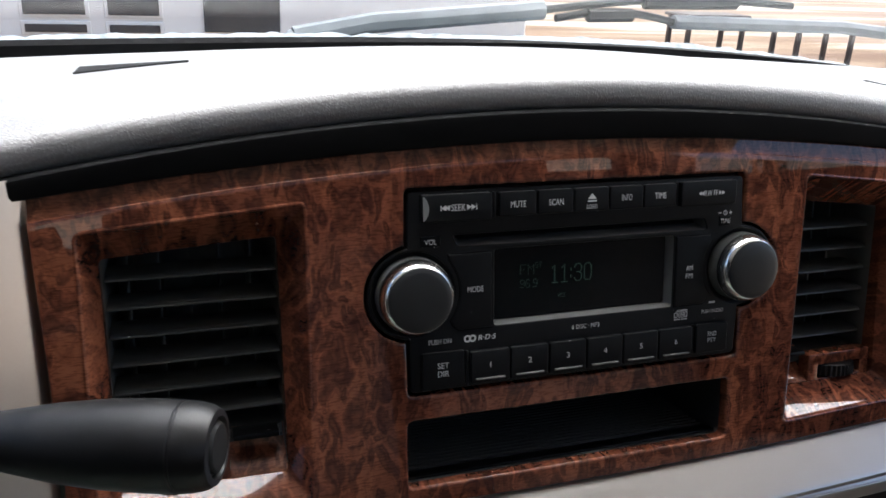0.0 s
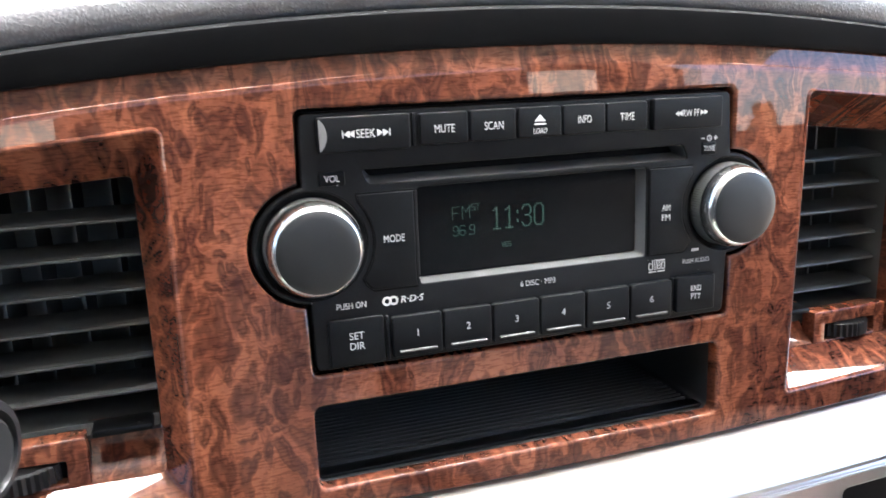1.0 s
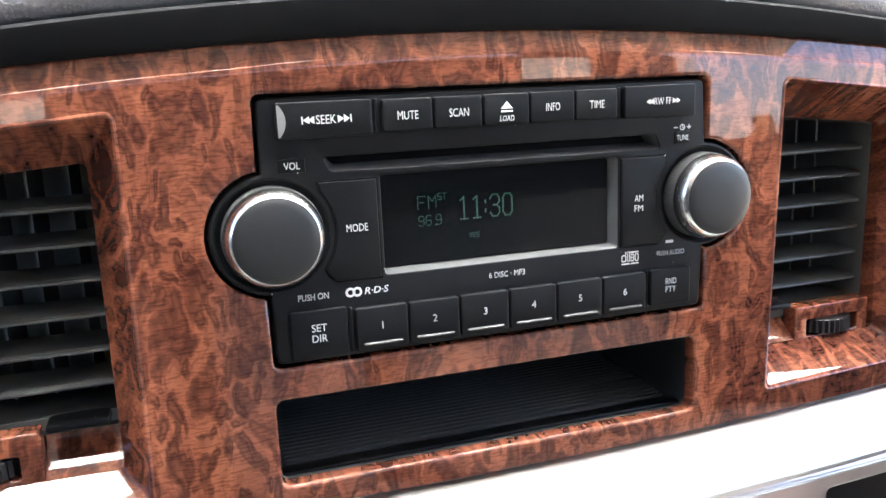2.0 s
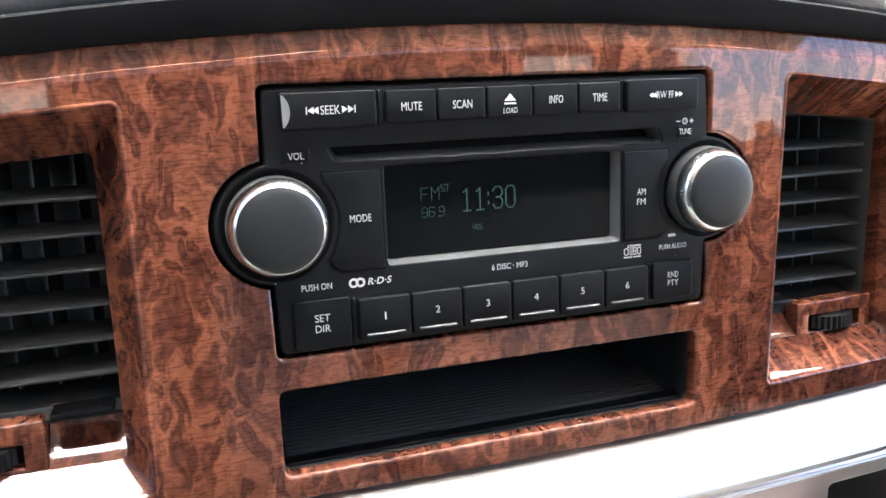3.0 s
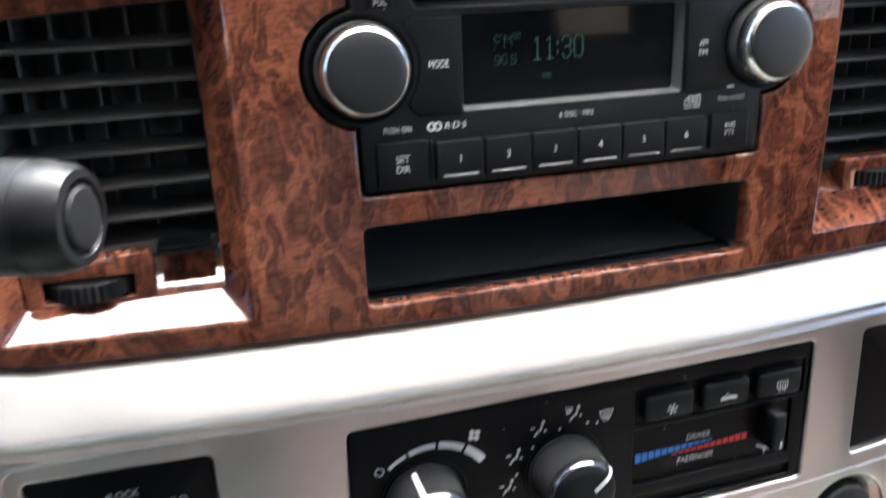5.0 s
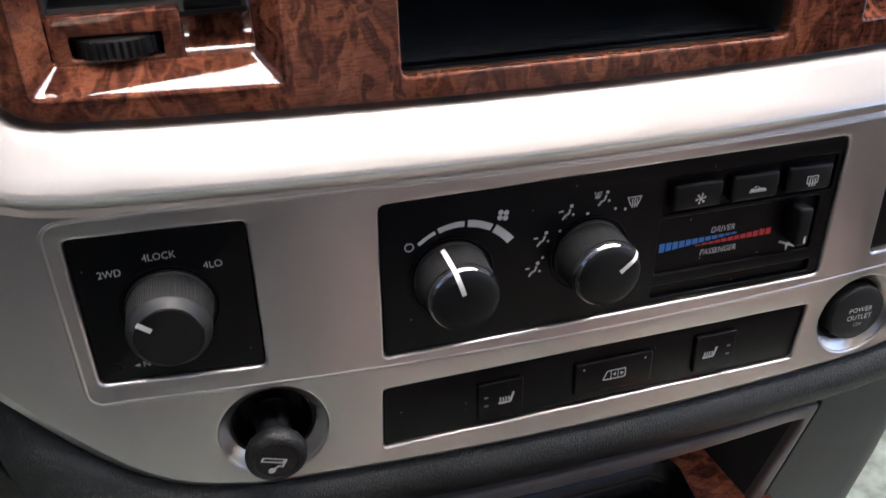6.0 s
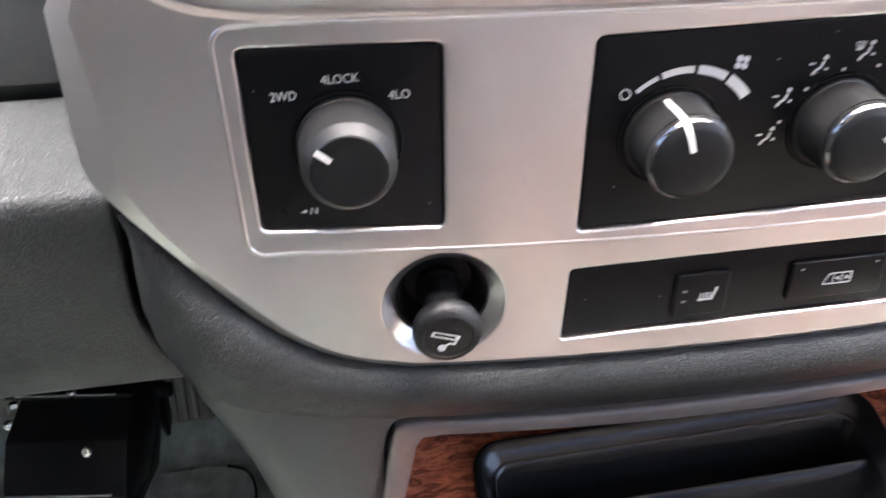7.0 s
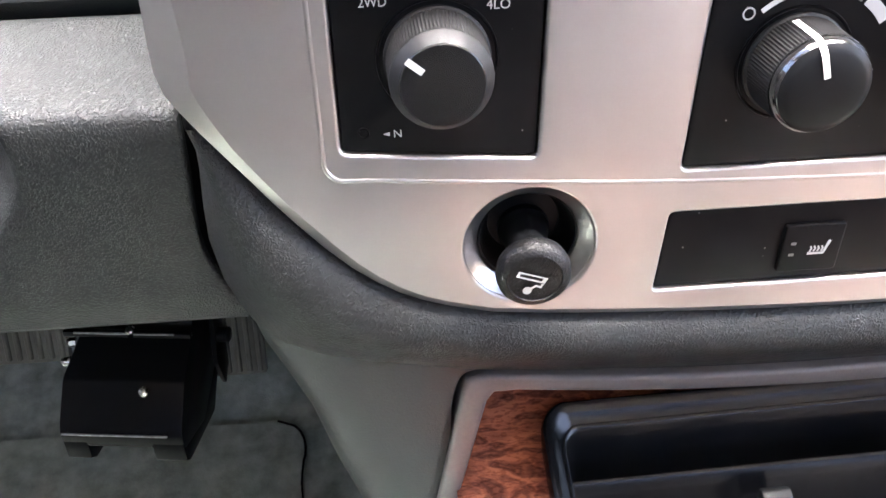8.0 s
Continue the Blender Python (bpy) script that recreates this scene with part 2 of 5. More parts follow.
SCREEN = plain("display_window", (0.005, 0.0058, 0.0065), 0.06, 0, 0.1, 60, spec=0.10, smudge=0.02)
GLASS = clear_glass("windscreen_glass", (0.97, 0.99, 0.98))
STUCCO = plain("white_render", (0.88, 0.87, 0.84), 0.9, 0, 0.04, 1.5, 0.4, 60)
DARKGLASS = plain("dark_window", (0.03, 0.035, 0.045), 0.15, 0, 0.2, 1.0)
DIRT = trodden("dry_ground")
TIMBER = plain("weathered_timber", (0.075, 0.062, 0.055), 0.85, 0, 0.3, 9, 0.4, 120)
WIPER = plain("wiper_grey", (0.15, 0.165, 0.17), 0.5, 0, 0.15, 40)
CREAM = plain("cream_render", (0.80, 0.70, 0.56), 0.9, 0, 0.06, 1.2, 0.4, 60)
LEAF = plain("shrub_leaf", (0.06, 0.09, 0.035), 0.6, 0, 0.3, 4)
COWL = plain("cowl_grey", (0.24, 0.27, 0.29), 0.7, 0, 0.6, 70, 0.5, 90)


# ---- building blocks ----
ORIGIN = {}


def finish(bm, sharp=35):
    bmesh.ops.recalc_face_normals(bm, faces=bm.faces[:])
    for f in bm.faces:
        f.smooth = True
    for e in bm.edges:
        e.smooth = len(e.link_faces) != 2 or e.calc_face_angle(0) < radians(sharp)


def thing(name, at, label, category, group="", kind="", base=DASH):
    ob = new(name)
    ob.matrix_world = base @ Matrix.Translation(at)
    ob.empty_display_size = 0.01
    ORIGIN[ob.name] = Vector(at)
    return tagged(ob, label, category, group, kind)


def part(name, bm, material, parent, label="", sharp=35):
    """Links a bmesh, drawn in the parent's own axes, as one mesh under it."""
    finish(bm, sharp)
    me = bpy.data.meshes.new(name)
    o = ORIGIN[parent.name]
    bm.transform(Matrix.Translation(-o))
    bm.to_mesh(me)
    bm.free()
    me.materials.append(material)
    ob = new(name, me)
    ob.parent = parent
    ORIGIN[ob.name] = o
    return tagged(ob, label)


def solid(name, bm, material, at, label, category, group="", kind="", base=DASH, sharp=35):
    finish(bm, sharp)
    me = bpy.data.meshes.new(name)
    bm.transform(Matrix.Translation(-Vector(at)))
    bm.to_mesh(me)
    bm.free()
    me.materials.append(material)
    ob = new(name, me)
    ob.matrix_world = base @ Matrix.Translation(at)
    ORIGIN[ob.name] = Vector(at)
    return tagged(ob, label, category, group, kind)


def area(loop):
    return sum(a[0] * b[1] - b[0] * a[1] for a, b in zip(loop, loop[1:] + loop[:1])) / 2


def offset(loop, d):
    """Moves a closed outline to its left by d."""
    out, k = [], len(loop)
    for i in range(k):
        a, b, c = Vector(loop[i - 1]), Vector(loop[i]), Vector(loop[(i + 1) % k])
        u, v = (b - a), (c - b)
        u = u.normalized() if u.length > 1e-9 else v.normalized()
        v = v.normalized() if v.length > 1e-9 else u
        n1, n2 = Vector((-u.y, u.x)), Vector((-v.y, v.x))
        m = n1 + n2
        m = m.normalized() if m.length > 1e-6 else n1
        s = d / max(0.5, m.dot(n1))
        out.append((b.x + m.x * s, b.y + m.y * s))
    return out


def arc(cx, cz, r, a0, a1, n=8):
    return [(cx + r * math.cos(radians(a0 + (a1 - a0) * i / n)), cz + r * math.sin(radians(a0 + (a1 - a0) * i / n))) for i in range(n + 1)]


def rrect(x0, x1, z0, z1, r=0.002, n=4):
    return arc(x1 - r, z0 + r, r, -90, 0, n) + arc(x1 - r, z1 - r, r, 0, 90, n) + arc(x0 + r, z1 - r, r, 90, 180, n) + arc(x0 + r, z0 + r, r, 180, 270, n)


def rounded(points, r, n=4):
    """A closed outline with its corners rounded."""
    out, k = [], len(points)
    for i in range(k):
        a, b, c = Vector(points[i - 1]), Vector(points[i]), Vector(points[(i + 1) % k])
        p = b + (a - b).normalized() * min(r, (a - b).length / 2)
        q = b + (c - b).normalized() * min(r, (c - b).length / 2)
        for j in range(n + 1):
            t = j / n
            out.append(tuple(p * (1 - t) ** 2 + b * 2 * t * (1 - t) + q * t * t))
    return out


def mirrored(loop, c=-0.0125):
    return [(2 * c - x, z) for x, z in reversed(loop)]


def cap(bm, rings, normal):
    edges = []
    for ring in rings:
        for a, b in zip(ring, ring[1:] + ring[:1]):
            e = bm.edges.get((a, b)) or bm.edges.new((a, b))
            edges.append(e)
    bmesh.ops.triangle_fill(bm, use_beauty=True, use_dissolve=False, edges=edges, normal=normal)


def bridge(bm, a, b, closed=True):
    k = len(a)
    for i in range(k if closed else k - 1):
        j = (i + 1) % k
        bm.faces.new((a[i], a[j], b[j], b[i]))


def plate(outer, holes=(), front=0.0, back=0.004, bevel=0.001, steps=3, bm=None, back_fill=True, hole_bevel=None, weights=None, flat=0.0, rim=False):
    """A slab facing the driver, with its edges and the edges of its holes rounded over."""
    bm = bm or bmesh.new()
    loops = [outer if area(outer) > 0 else list(reversed(outer))] + [h if area(h) < 0 else list(reversed(h)) for h in holes]
    fronts, backs = [], []
    for i, loop in enumerate(loops):
        rings, r = [[bm.verts.new((x, back, z)) for x, z in loop]], bevel if i == 0 or hole_bevel is None else hole_bevel
        for s in range(steps + 1):
            a = radians(90 * s / steps)
            deep = r * flat * (1 - s / steps) if flat and i == 0 else r * (1 - math.sin(a))
            ws = weights if weights and i == 0 else [1.0] * len(loop)
            rings.append([bm.verts.new((p[0] + (q[0] - p[0]) * w, front + deep * w, p[1] + (q[1] - p[1]) * w)) for p, q, w in zip(loop, offset(loop, r * (s / steps if flat and i == 0 else 1 - math.cos(a))), ws)])
        if rim and (i or not weights):
            # a narrow flat border keeps the broad face flat
            inner = offset(loop, r + 0.00025)
            rings.append([bm.verts.new((x, front, z)) for x, z in inner])
        for p, q in zip(rings, rings[1:]):
            bridge(bm, p, q)
        fronts.append(rings[-1])
        backs.append(rings[0])
    cap(bm, fronts, (0, -1, 0))
    if back_fill:
        cap(bm, backs, (0, 1, 0))
    return bm


def lathe(profile, centre, segs=48, knurl=(), axis=(0, -1, 0), bm=None, depth=0.00035):
    """Turns (radius, height) pairs round an axis; the rings named in knurl are ribbed."""
    bm = bm or bmesh.new()
    q = Vector(axis).to_track_quat("Z", "Y").to_matrix()
    rings = []
    for i, (r, h) in enumerate(profile):
        if r < 1e-6:
            rings.append([bm.verts.new(Vector(centre) + q @ Vector((0, 0, h)))])
            continue
        ring = []
        for s in range(segs):
            a = 2 * math.pi * s / segs
            rr = r - (depth if i in knurl and s % 2 else 0)
            ring.append(bm.verts.new(Vector(centre) + q @ Vector((rr * math.cos(a), rr * math.sin(a), h))))
        rings.append(ring)
    for a, b in zip(rings, rings[1:]):
        if len(a) == 1 and len(b) == 1:
            continue
        if len(a) == 1:
            for i in range(segs):
                bm.faces.new((a[0], b[(i + 1) % segs], b[i]))
        elif len(b) == 1:
            for i in range(segs):
                bm.faces.new((a[i], a[(i + 1) % segs], b[0]))
        else:
            bridge(bm, a, b)
    return bm


def loft(rows, closed=False, bm=None):
    """A skin over rows of points."""
    bm = bm or bmesh.new()
    vs = [[bm.verts.new(p) for p in row] for row in rows]
    for a, b in zip(vs, vs[1:]):
        bridge(bm, a, b, closed)
    return bm


def box(x0, x1, y0, y1, z0, z1, bevel=0.0008, segs=2, bm=None):
    b = bmesh.new()
    bmesh.ops.create_cube(b, size=1)
    for v in b.verts:
        v.co = ((x0 + x1) / 2 + v.co.x * (x1 - x0), (y0 + y1) / 2 + v.co.y * (y1 - y0), (z0 + z1) / 2 + v.co.z * (z1 - z0))
    if bevel:
        bmesh.ops.bevel(b, geom=b.edges[:], offset=bevel, segments=segs, profile=0.5, affect="EDGES")
    return b


def tube(path, r, segs=8, closed=False, bm=None):
    bm = bm or bmesh.new()
    rings, k = [], len(path)
    for i, p in enumerate(path):
        p = Vector(p)
        a = Vector(path[i - 1]) if i or closed else p
        b = Vector(path[(i + 1) % k]) if i < k - 1 or closed else p
        d = (b - a).normalized()
        s = d.cross(Vector((0, 1, 0.01))).normalized()
        t = d.cross(s)
        rings.append([bm.verts.new(p + (s * math.cos(2 * math.pi * j / segs) + t * math.sin(2 * math.pi * j / segs)) * r) for j in range(segs)])
    for i in range(k if closed else k - 1):
        bridge(bm, rings[i], rings[(i + 1) % k])
    if not closed:
        bm.faces.new(rings[0])
        bm.faces.new(list(reversed(rings[-1])))
    return bm


def prism(section, x0, x1, bevel=0.0, segs=2):
    """A section drawn as (y, z), drawn out along x."""
    bm = bmesh.new()
    a = [bm.verts.new((x0, y, z)) for y, z in section]
    b = [bm.verts.new((x1, y, z)) for y, z in section]
    bridge(bm, a, b)
    bm.faces.new(a)
    bm.faces.new(list(reversed(b)))
    if bevel:
        bmesh.ops.recalc_face_normals(bm, faces=bm.faces[:])
        bmesh.ops.bevel(bm, geom=bm.edges[:], offset=bevel, segments=segs, profile=0.5, affect="EDGES")
    return bm


def ink(loops, y):
    """Flat printing: filled outlines on a surface that faces the driver."""
    bm = bmesh.new()
    for loop in loops:
        rings = loop if isinstance(loop[0], list) else [loop]
        cap(bm, [[bm.verts.new((x, y, z)) for x, z in r] for r in rings], (0, -1, 0))
    return bm


def stroke(points, w):
    """The outline of a line of some width."""
    left, right = [], []
    for i, p in enumerate(points):
        a, b = Vector(points[max(i - 1, 0)]), Vector(points[min(i + 1, len(points) - 1)])
        d = (b - a).normalized()
        nrm = Vector((-d.y, d.x)) * w / 2
        left.append((p[0] + nrm.x, p[1] + nrm.y))
        right.append((p[0] - nrm.x, p[1] - nrm.y))
    return left + right[::-1]


def letters(text, cx, cz, height, width, y, parent, material=None, name="lettering", shear=0.0, thin=0.0):
    cu = bpy.data.curves.new(name, "FONT")
    cu.body, cu.size, cu.resolution_u, cu.shear, cu.offset = text, 1, 3, shear, thin
    tmp = bpy.data.objects.new(name, cu)
    me = bpy.data.meshes.new_from_object(tmp)
    bpy.data.objects.remove(tmp)
    bpy.data.curves.remove(cu)
    bm = bmesh.new()
    bm.from_mesh(me)
    bpy.data.meshes.remove(me)
    xs, zs = [v.co.x for v in bm.verts], [v.co.y for v in bm.verts]
    sz = 0.92 * height / (max(zs) - min(zs))
    sx = 0.92 * width / (max(xs) - min(xs)) if width else sz
    mx, mz = (max(xs) + min(xs)) / 2, (max(zs) + min(zs)) / 2
    for v in bm.verts:
        v.co = (cx + (v.co.x - mx) * sx, y, cz + (v.co.y - mz) * sz)
    return part(name, bm, material or PRINT, parent)


GLYPH = {"F": [[(0, 0), (0, 6), (4, 6)], [(0, 3), (3, 3)]], "M": [[(0, 0), (0, 6), (2, 3.2), (4, 6), (4, 0)]], "S": [[(4, 6), (0, 6), (0, 3), (4, 3), (4, 0), (0, 0)]], "T": [[(0, 6), (4, 6)], [(2, 6), (2, 0)]], "V": [[(0, 6), (2, 0), (4, 6)]], "E": [[(4, 6), (0, 6), (0, 0), (4, 0)], [(0, 3), (3, 3)]],
         "9": [[(0, 0.6), (1, 0), (3, 0), (4, 1), (4, 5), (3, 6), (1, 6), (0, 5), (0, 3.6), (1, 2.8), (4, 2.8)]], "6": [[(4, 5.4), (3, 6), (1, 6), (0, 5), (0, 1), (1, 0), (3, 0), (4, 1), (4, 2.4), (3, 3.2), (0, 3.2)]], "1": [[(0.6, 5.2), (2, 6), (2, 0)], [(0.6, 0), (3.4, 0)]], "3": [[(0, 5), (1, 6), (3, 6), (4, 5), (4, 4), (3, 3.1), (1.5, 3.1)], [(3, 3.1), (4, 2.2), (4, 1), (3, 0), (1, 0), (0, 1)]],
         "0": [[(0, 1), (0, 5), (1, 6), (3, 6), (4, 5), (4, 1), (3, 0), (1, 0), (0, 1)]], ".": [[(1.6, 0), (2.2, 0)]], ":": [[(0.1, 1.5), (0.1, 2.0)], [(0.1, 4.0), (0.1, 4.5)]]}


def readout(text, x0, z0, height, width, w, y, parent):
    """Lit dots of a display, set along the strokes of each character."""
    cells = [2.2 if c in ".:" else 5.6 for c in text]
    s, u = width / (sum(cells) - 1.6), height / 6
    loops, x = [], x0
    for c, cw in zip(text, cells):
        for line in GLYPH[c]:
            pts = [Vector((x + px * s, z0 + pz * u)) for px, pz in line]
            for a, b in zip(pts, pts[1:]):
                k = max(1, round((b - a).length / (w * 1.25)))
                for q in [a.lerp(b, i / k) for i in range(k + 1)]:
                    loops.append(rrect(q.x - w * 0.45, q.x + w * 0.45, q.y - w * 0.45, q.y + w * 0.45, w * 0.1, 1))
        x += cw * s
    return part("readout", ink(loops, y), DISPLAY, parent)


def button(x0, x1, z0, z1, front, back, parent, name="button", material=None, r=0.0010, bevel=0.0004):
    return part(name, plate(rrect(x0, x1, z0, z1, r), (), front, back, bevel), material or BUTTON, parent)


def curve(points, z):
    """The x of a line drawn as falling (x, z) points."""
    for (xa, za), (xb, zb) in zip(points, points[1:]):
        if z >= zb:
            return xa + (xb - xa) * (za - z) / (za - zb)
    return points[-1][0]


# ---- the dashboard's curves ----
MID = -0.0125


def wood_top(x):
    return 0.8222 - 0.31 * (x - MID) ** 2


def wood_ridge(x):
    return 0.8115 - 0.33 * (x - MID) ** 2


def wood_foot(x):
    return 0.6582 + 0.15 * x * x


def pad_lip(x):
    d = min(abs(x - MID), 0.30)
    return 0.8332 - 0.40 * d * d


def silver_foot(x):
    return 0.4850 + 0.30 * (x - MID) ** 2


def span(a, b, n):
    return [a + (b - a) * i / n for i in range(n + 1)]


LEFT, RIGHT = -0.2352, 2 * MID + 0.2352



def screen_foot(x):
    """The height of the windscreen's lower border."""
    return 0.887 - (0.107 if x > 0.13 else 0.032) * (x - 0.13) ** 2


def pad_z(x, y):
    z1 = pad_lip(x) + 0.0262
    return z1 + (screen_foot(x) - 0.004 - z1) * (1 - (1 - (y - 0.0435) / 0.51) ** 2)


# ---- dash pad ----
dash_pad = thing("dash_pad", (MID, 0.2, 0.84), "dark grey grained vinyl dash top, bleached by daylight from the windscreen", "dashboard", kind="structure")
rows = []
for x in span(-0.83, 0.81, 82):
    zl = pad_lip(x)
    prof = [(0.03, zl + 0.001), (0.008, zl - 0.0004), (0.001, zl - 0.0003), (-0.0020, zl + 0.0006), (-0.0034, zl + 0.0022), (-0.0041, zl + 0.0055), (-0.0041, zl + 0.0090), (-0.0036, zl + 0.0108), (-0.0016, zl + 0.0134), (0.0030, zl + 0.0166), (0.0100, zl + 0.0200), (0.0180, zl + 0.0226), (0.0260, zl + 0.0246), (0.0340, zl + 0.0258)]
    for y in (0.05, 0.08, 0.12, 0.17, 0.23, 0.30, 0.38, 0.47, 0.54):
        prof.append((y, pad_z(x, y + 0.0060)))
    back = 0.12 * max(0.0, min(1.0, (-0.285 - x) / 0.03))
    rows.append([(x, y + 0.0060 + back * max(0.0, 1 - max(0.0, y) / 0.3), z) for y, z in prof])
part("padded_top", loft(rows), PAD, dash_pad, sharp=60)
# black strip that paints in the shade below the pad's edge
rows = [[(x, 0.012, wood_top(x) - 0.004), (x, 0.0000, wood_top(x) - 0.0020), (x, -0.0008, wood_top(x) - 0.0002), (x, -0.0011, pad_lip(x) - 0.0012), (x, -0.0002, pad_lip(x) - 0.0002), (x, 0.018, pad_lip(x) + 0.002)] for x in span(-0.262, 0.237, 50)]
part("lip_shade", loft(rows), LIP, dash_pad, "black strip standing in for the shade under the padded edge")
for sx, s in ((-0.229, 1), (0.300, -1)):
    rows = []
    for k in span(0, 1, 10):
        x, y0, y1 = sx + 0.055 * k * s, 0.124 - 0.004 * k, 0.158 - 0.036 * k
        rows.append([(x, y0, pad_z(x, y0) - 0.001), (x, y0 + 0.001, pad_z(x, y0) + 0.0008), (x, y1 - 0.001, pad_z(x, y1) + 0.0010), (x, y1, pad_z(x, y1) - 0.001)])
    part("defroster_slot", loft(rows), LIP, dash_pad, "narrow dark demister slot")

# ---- burl trim panel ----
wood_panel = thing("wood_trim_panel", (MID, 0, 0.658), "glossy red-brown burl dash panel framing radio and vents", "trim panel")


def radio_outline(g=0.0):
    """The radio's face: a rectangle with a round ear at each knob."""
    x0, x1, z0, z1 = -0.0935 - g, 0.0728 + g, 0.7125 - g, 0.8008 + g
    r, zc = 0.0202 + g, 0.7568
    lx, rx = -0.0915, 0.0731
    c = 0.0025
    a = math.degrees(math.asin((abs(x0 - lx)) / r))
    right = arc(x1 - c, z0 + c, c, -90, 0, 4) + arc(rx, zc, r, -90 + 2, 90 - 2, 18) + arc(x1 - c, z1 - c, c, 0, 90, 4)
    left = arc(x0 + c, z1 - c, c, 90, 180, 4) + arc(lx, zc, r, 90 + a + 1, 270 - a - 1, 18) + arc(x0 + c, z0 + c, c, 180, 270, 4)
    return right + left


VENT_OUT = rounded([(-0.2207, 0.6742), (-0.1380, 0.6708), (-0.1363, 0.7975), (-0.2193, 0.7905)], 0.0025)
VENT_IN = rounded([(-0.2140, 0.6815), (-0.1458, 0.6803), (-0.1457, 0.7833), (-0.2145, 0.7783)], 0.0025)
VENT_OUT_R = rounded([(0.1062, 0.6722), (0.1850, 0.6755), (0.1850, 0.7905), (0.1100, 0.7985)], 0.0025)
VENT_IN_R = rounded([(0.1155, 0.6840), (0.1780, 0.6848), (0.1795, 0.7779), (0.1195, 0.7841)], 0.0025)
SLOT = rrect(-0.0952, 0.0704, 0.6686, 0.6998, 0.003)
corner = arc(LEFT + 0.0155, wood_foot(LEFT) + 0.0125, 0.0125, 180, 270, 6)
foot = corner + [(x, wood_foot(x)) for x in span(LEFT + 0.02, RIGHT - 0.02, 30)] + [(2 * MID - x, z) for x, z in reversed(corner)]
head = [(x, wood_ridge(x) - 0.0016) for x in span(RIGHT, LEFT, 40)]
panel = plate(foot + head, [VENT_OUT, VENT_OUT_R, radio_outline(0.0012), SLOT], 0.0, 0.006, 0.0013, 4, back_fill=False, weights=[1.0] * (len(foot) - 1) + [0.0] * (len(head) + 1), rim=True)
part("panel_face", panel, WOOD, wood_panel, sharp=50)


def strip_row(x):
    """The head of the panel leans back above a crease that is sharper towards the ends."""
    soft = max(0.0, 1 - abs(x - MID - 0.012) / 0.10)
    row, z0, slope = [], wood_ridge(x) - 0.0017, 0.22
    width = 0.0017 + 0.0026 * soft
    row.append((x, 0.0, z0))
    row.append((x, 0.0, z0 + 0.0005))
    low = z0 + 0.0008
    for k in span(0, 1, 6):
        row.append((x, slope * width * k ** 2 / 2, low + width * k))
    # a fine rolled edge that fades towards the middle
    step, y1, z1 = 0.00045 * max(0.0, 1 - 2.6 * soft), row[-1][1], row[-1][2]
    for k in span(0.2, 1, 5):
        row.append((x, y1 + step * (1 - math.cos(k * math.pi / 2)) + 0.00002 * k, z1 + step * math.sin(k * math.pi / 2) + 0.0001 * k))
    end = row[-1]
    for k in (0.02, 0.3, 0.6, 1.0):
        z = end[2] + (wood_top(x) - end[2]) * k
        row.append((x, end[1] + slope * (z - end[2]), z))
    return row


part("leaning_head", loft([strip_row(x) for x in span(LEFT, RIGHT, 60)]), WOOD, wood_panel, sharp=60)


def set_back(z):
    """The vents lean: further in at the head than at the foot."""
    return 0.0117 + 0.0045 * (z - 0.68) / 0.103


def funnel(outer, inner, deeper=0.0):
    """The sloping surround between an opening and the vent set back in it."""
    rows = [[(x, y, z) for x, z in offset(outer, d)] for d, y in ((-0.0019, 0.0003), (-0.0016, -0.0002), (-0.0009, -0.0004), (-0.0002, -0.0001))]
    for k in (0.02, 0.06, 0.5, 0.96, 1):
        rows.append([(a[0] + (b[0] - a[0]) * k, 0.0004 + (set_back(b[1]) + deeper - 0.0004) * k, a[1] + (b[1] - a[1]) * k) for a, b in zip(outer, inner)])
    rows.append([(a[0], 0.030 + deeper, a[1]) for a in inner])
    return loft(rows, True)


part("vent_surround", funnel(VENT_OUT, VENT_IN), WOOD, wood_panel, sharp=20)
part("vent_surround", funnel(VENT_OUT_R, VENT_IN_R, 0.0040), WOOD, wood_panel, sharp=20)

part("gap_backing", loft([[(x, 0.0072, z) for x, z in radio_outline(g)] for g in (-0.0015, 0.0045)], True), LIP, wood_panel, "dark gap round the radio")

# storage slot behind the panel
pocket = thing("storage_pocket", (MID, 0.03, 0.668), "empty black storage pocket with ribbed rubber floor", "storage pocket")
bm = bmesh.new()
ring0 = [bm.verts.new((x, 0.003, z)) for x, z in offset(SLOT, -0.0004)]
ring1 = [bm.verts.new((x, 0.010, z)) for x, z in offset(SLOT, 0.0004)]
ring2 = [bm.verts.new((x, 0.128, z)) for x, z in offset(SLOT, 0.0012)]
bridge(bm, ring0, ring1)
bridge(bm, ring1, ring2)
cap(bm, [ring2], (0, -1, 0))
part("liner", bm, POCKET, pocket)
for i in range(32):
    y = 0.016 + i * 0.0034
    part("rib", box(-0.0925, 0.067, y, y + 0.0014, 0.6688, 0.6706, 0.0003, 1), POCKET, pocket)
part("front_strip", box(-0.0945, 0.069, 0.0075, 0.0135, 0.6687, 0.6702, 0.0005), BLACK, pocket, "plain front strip of the pocket floor")


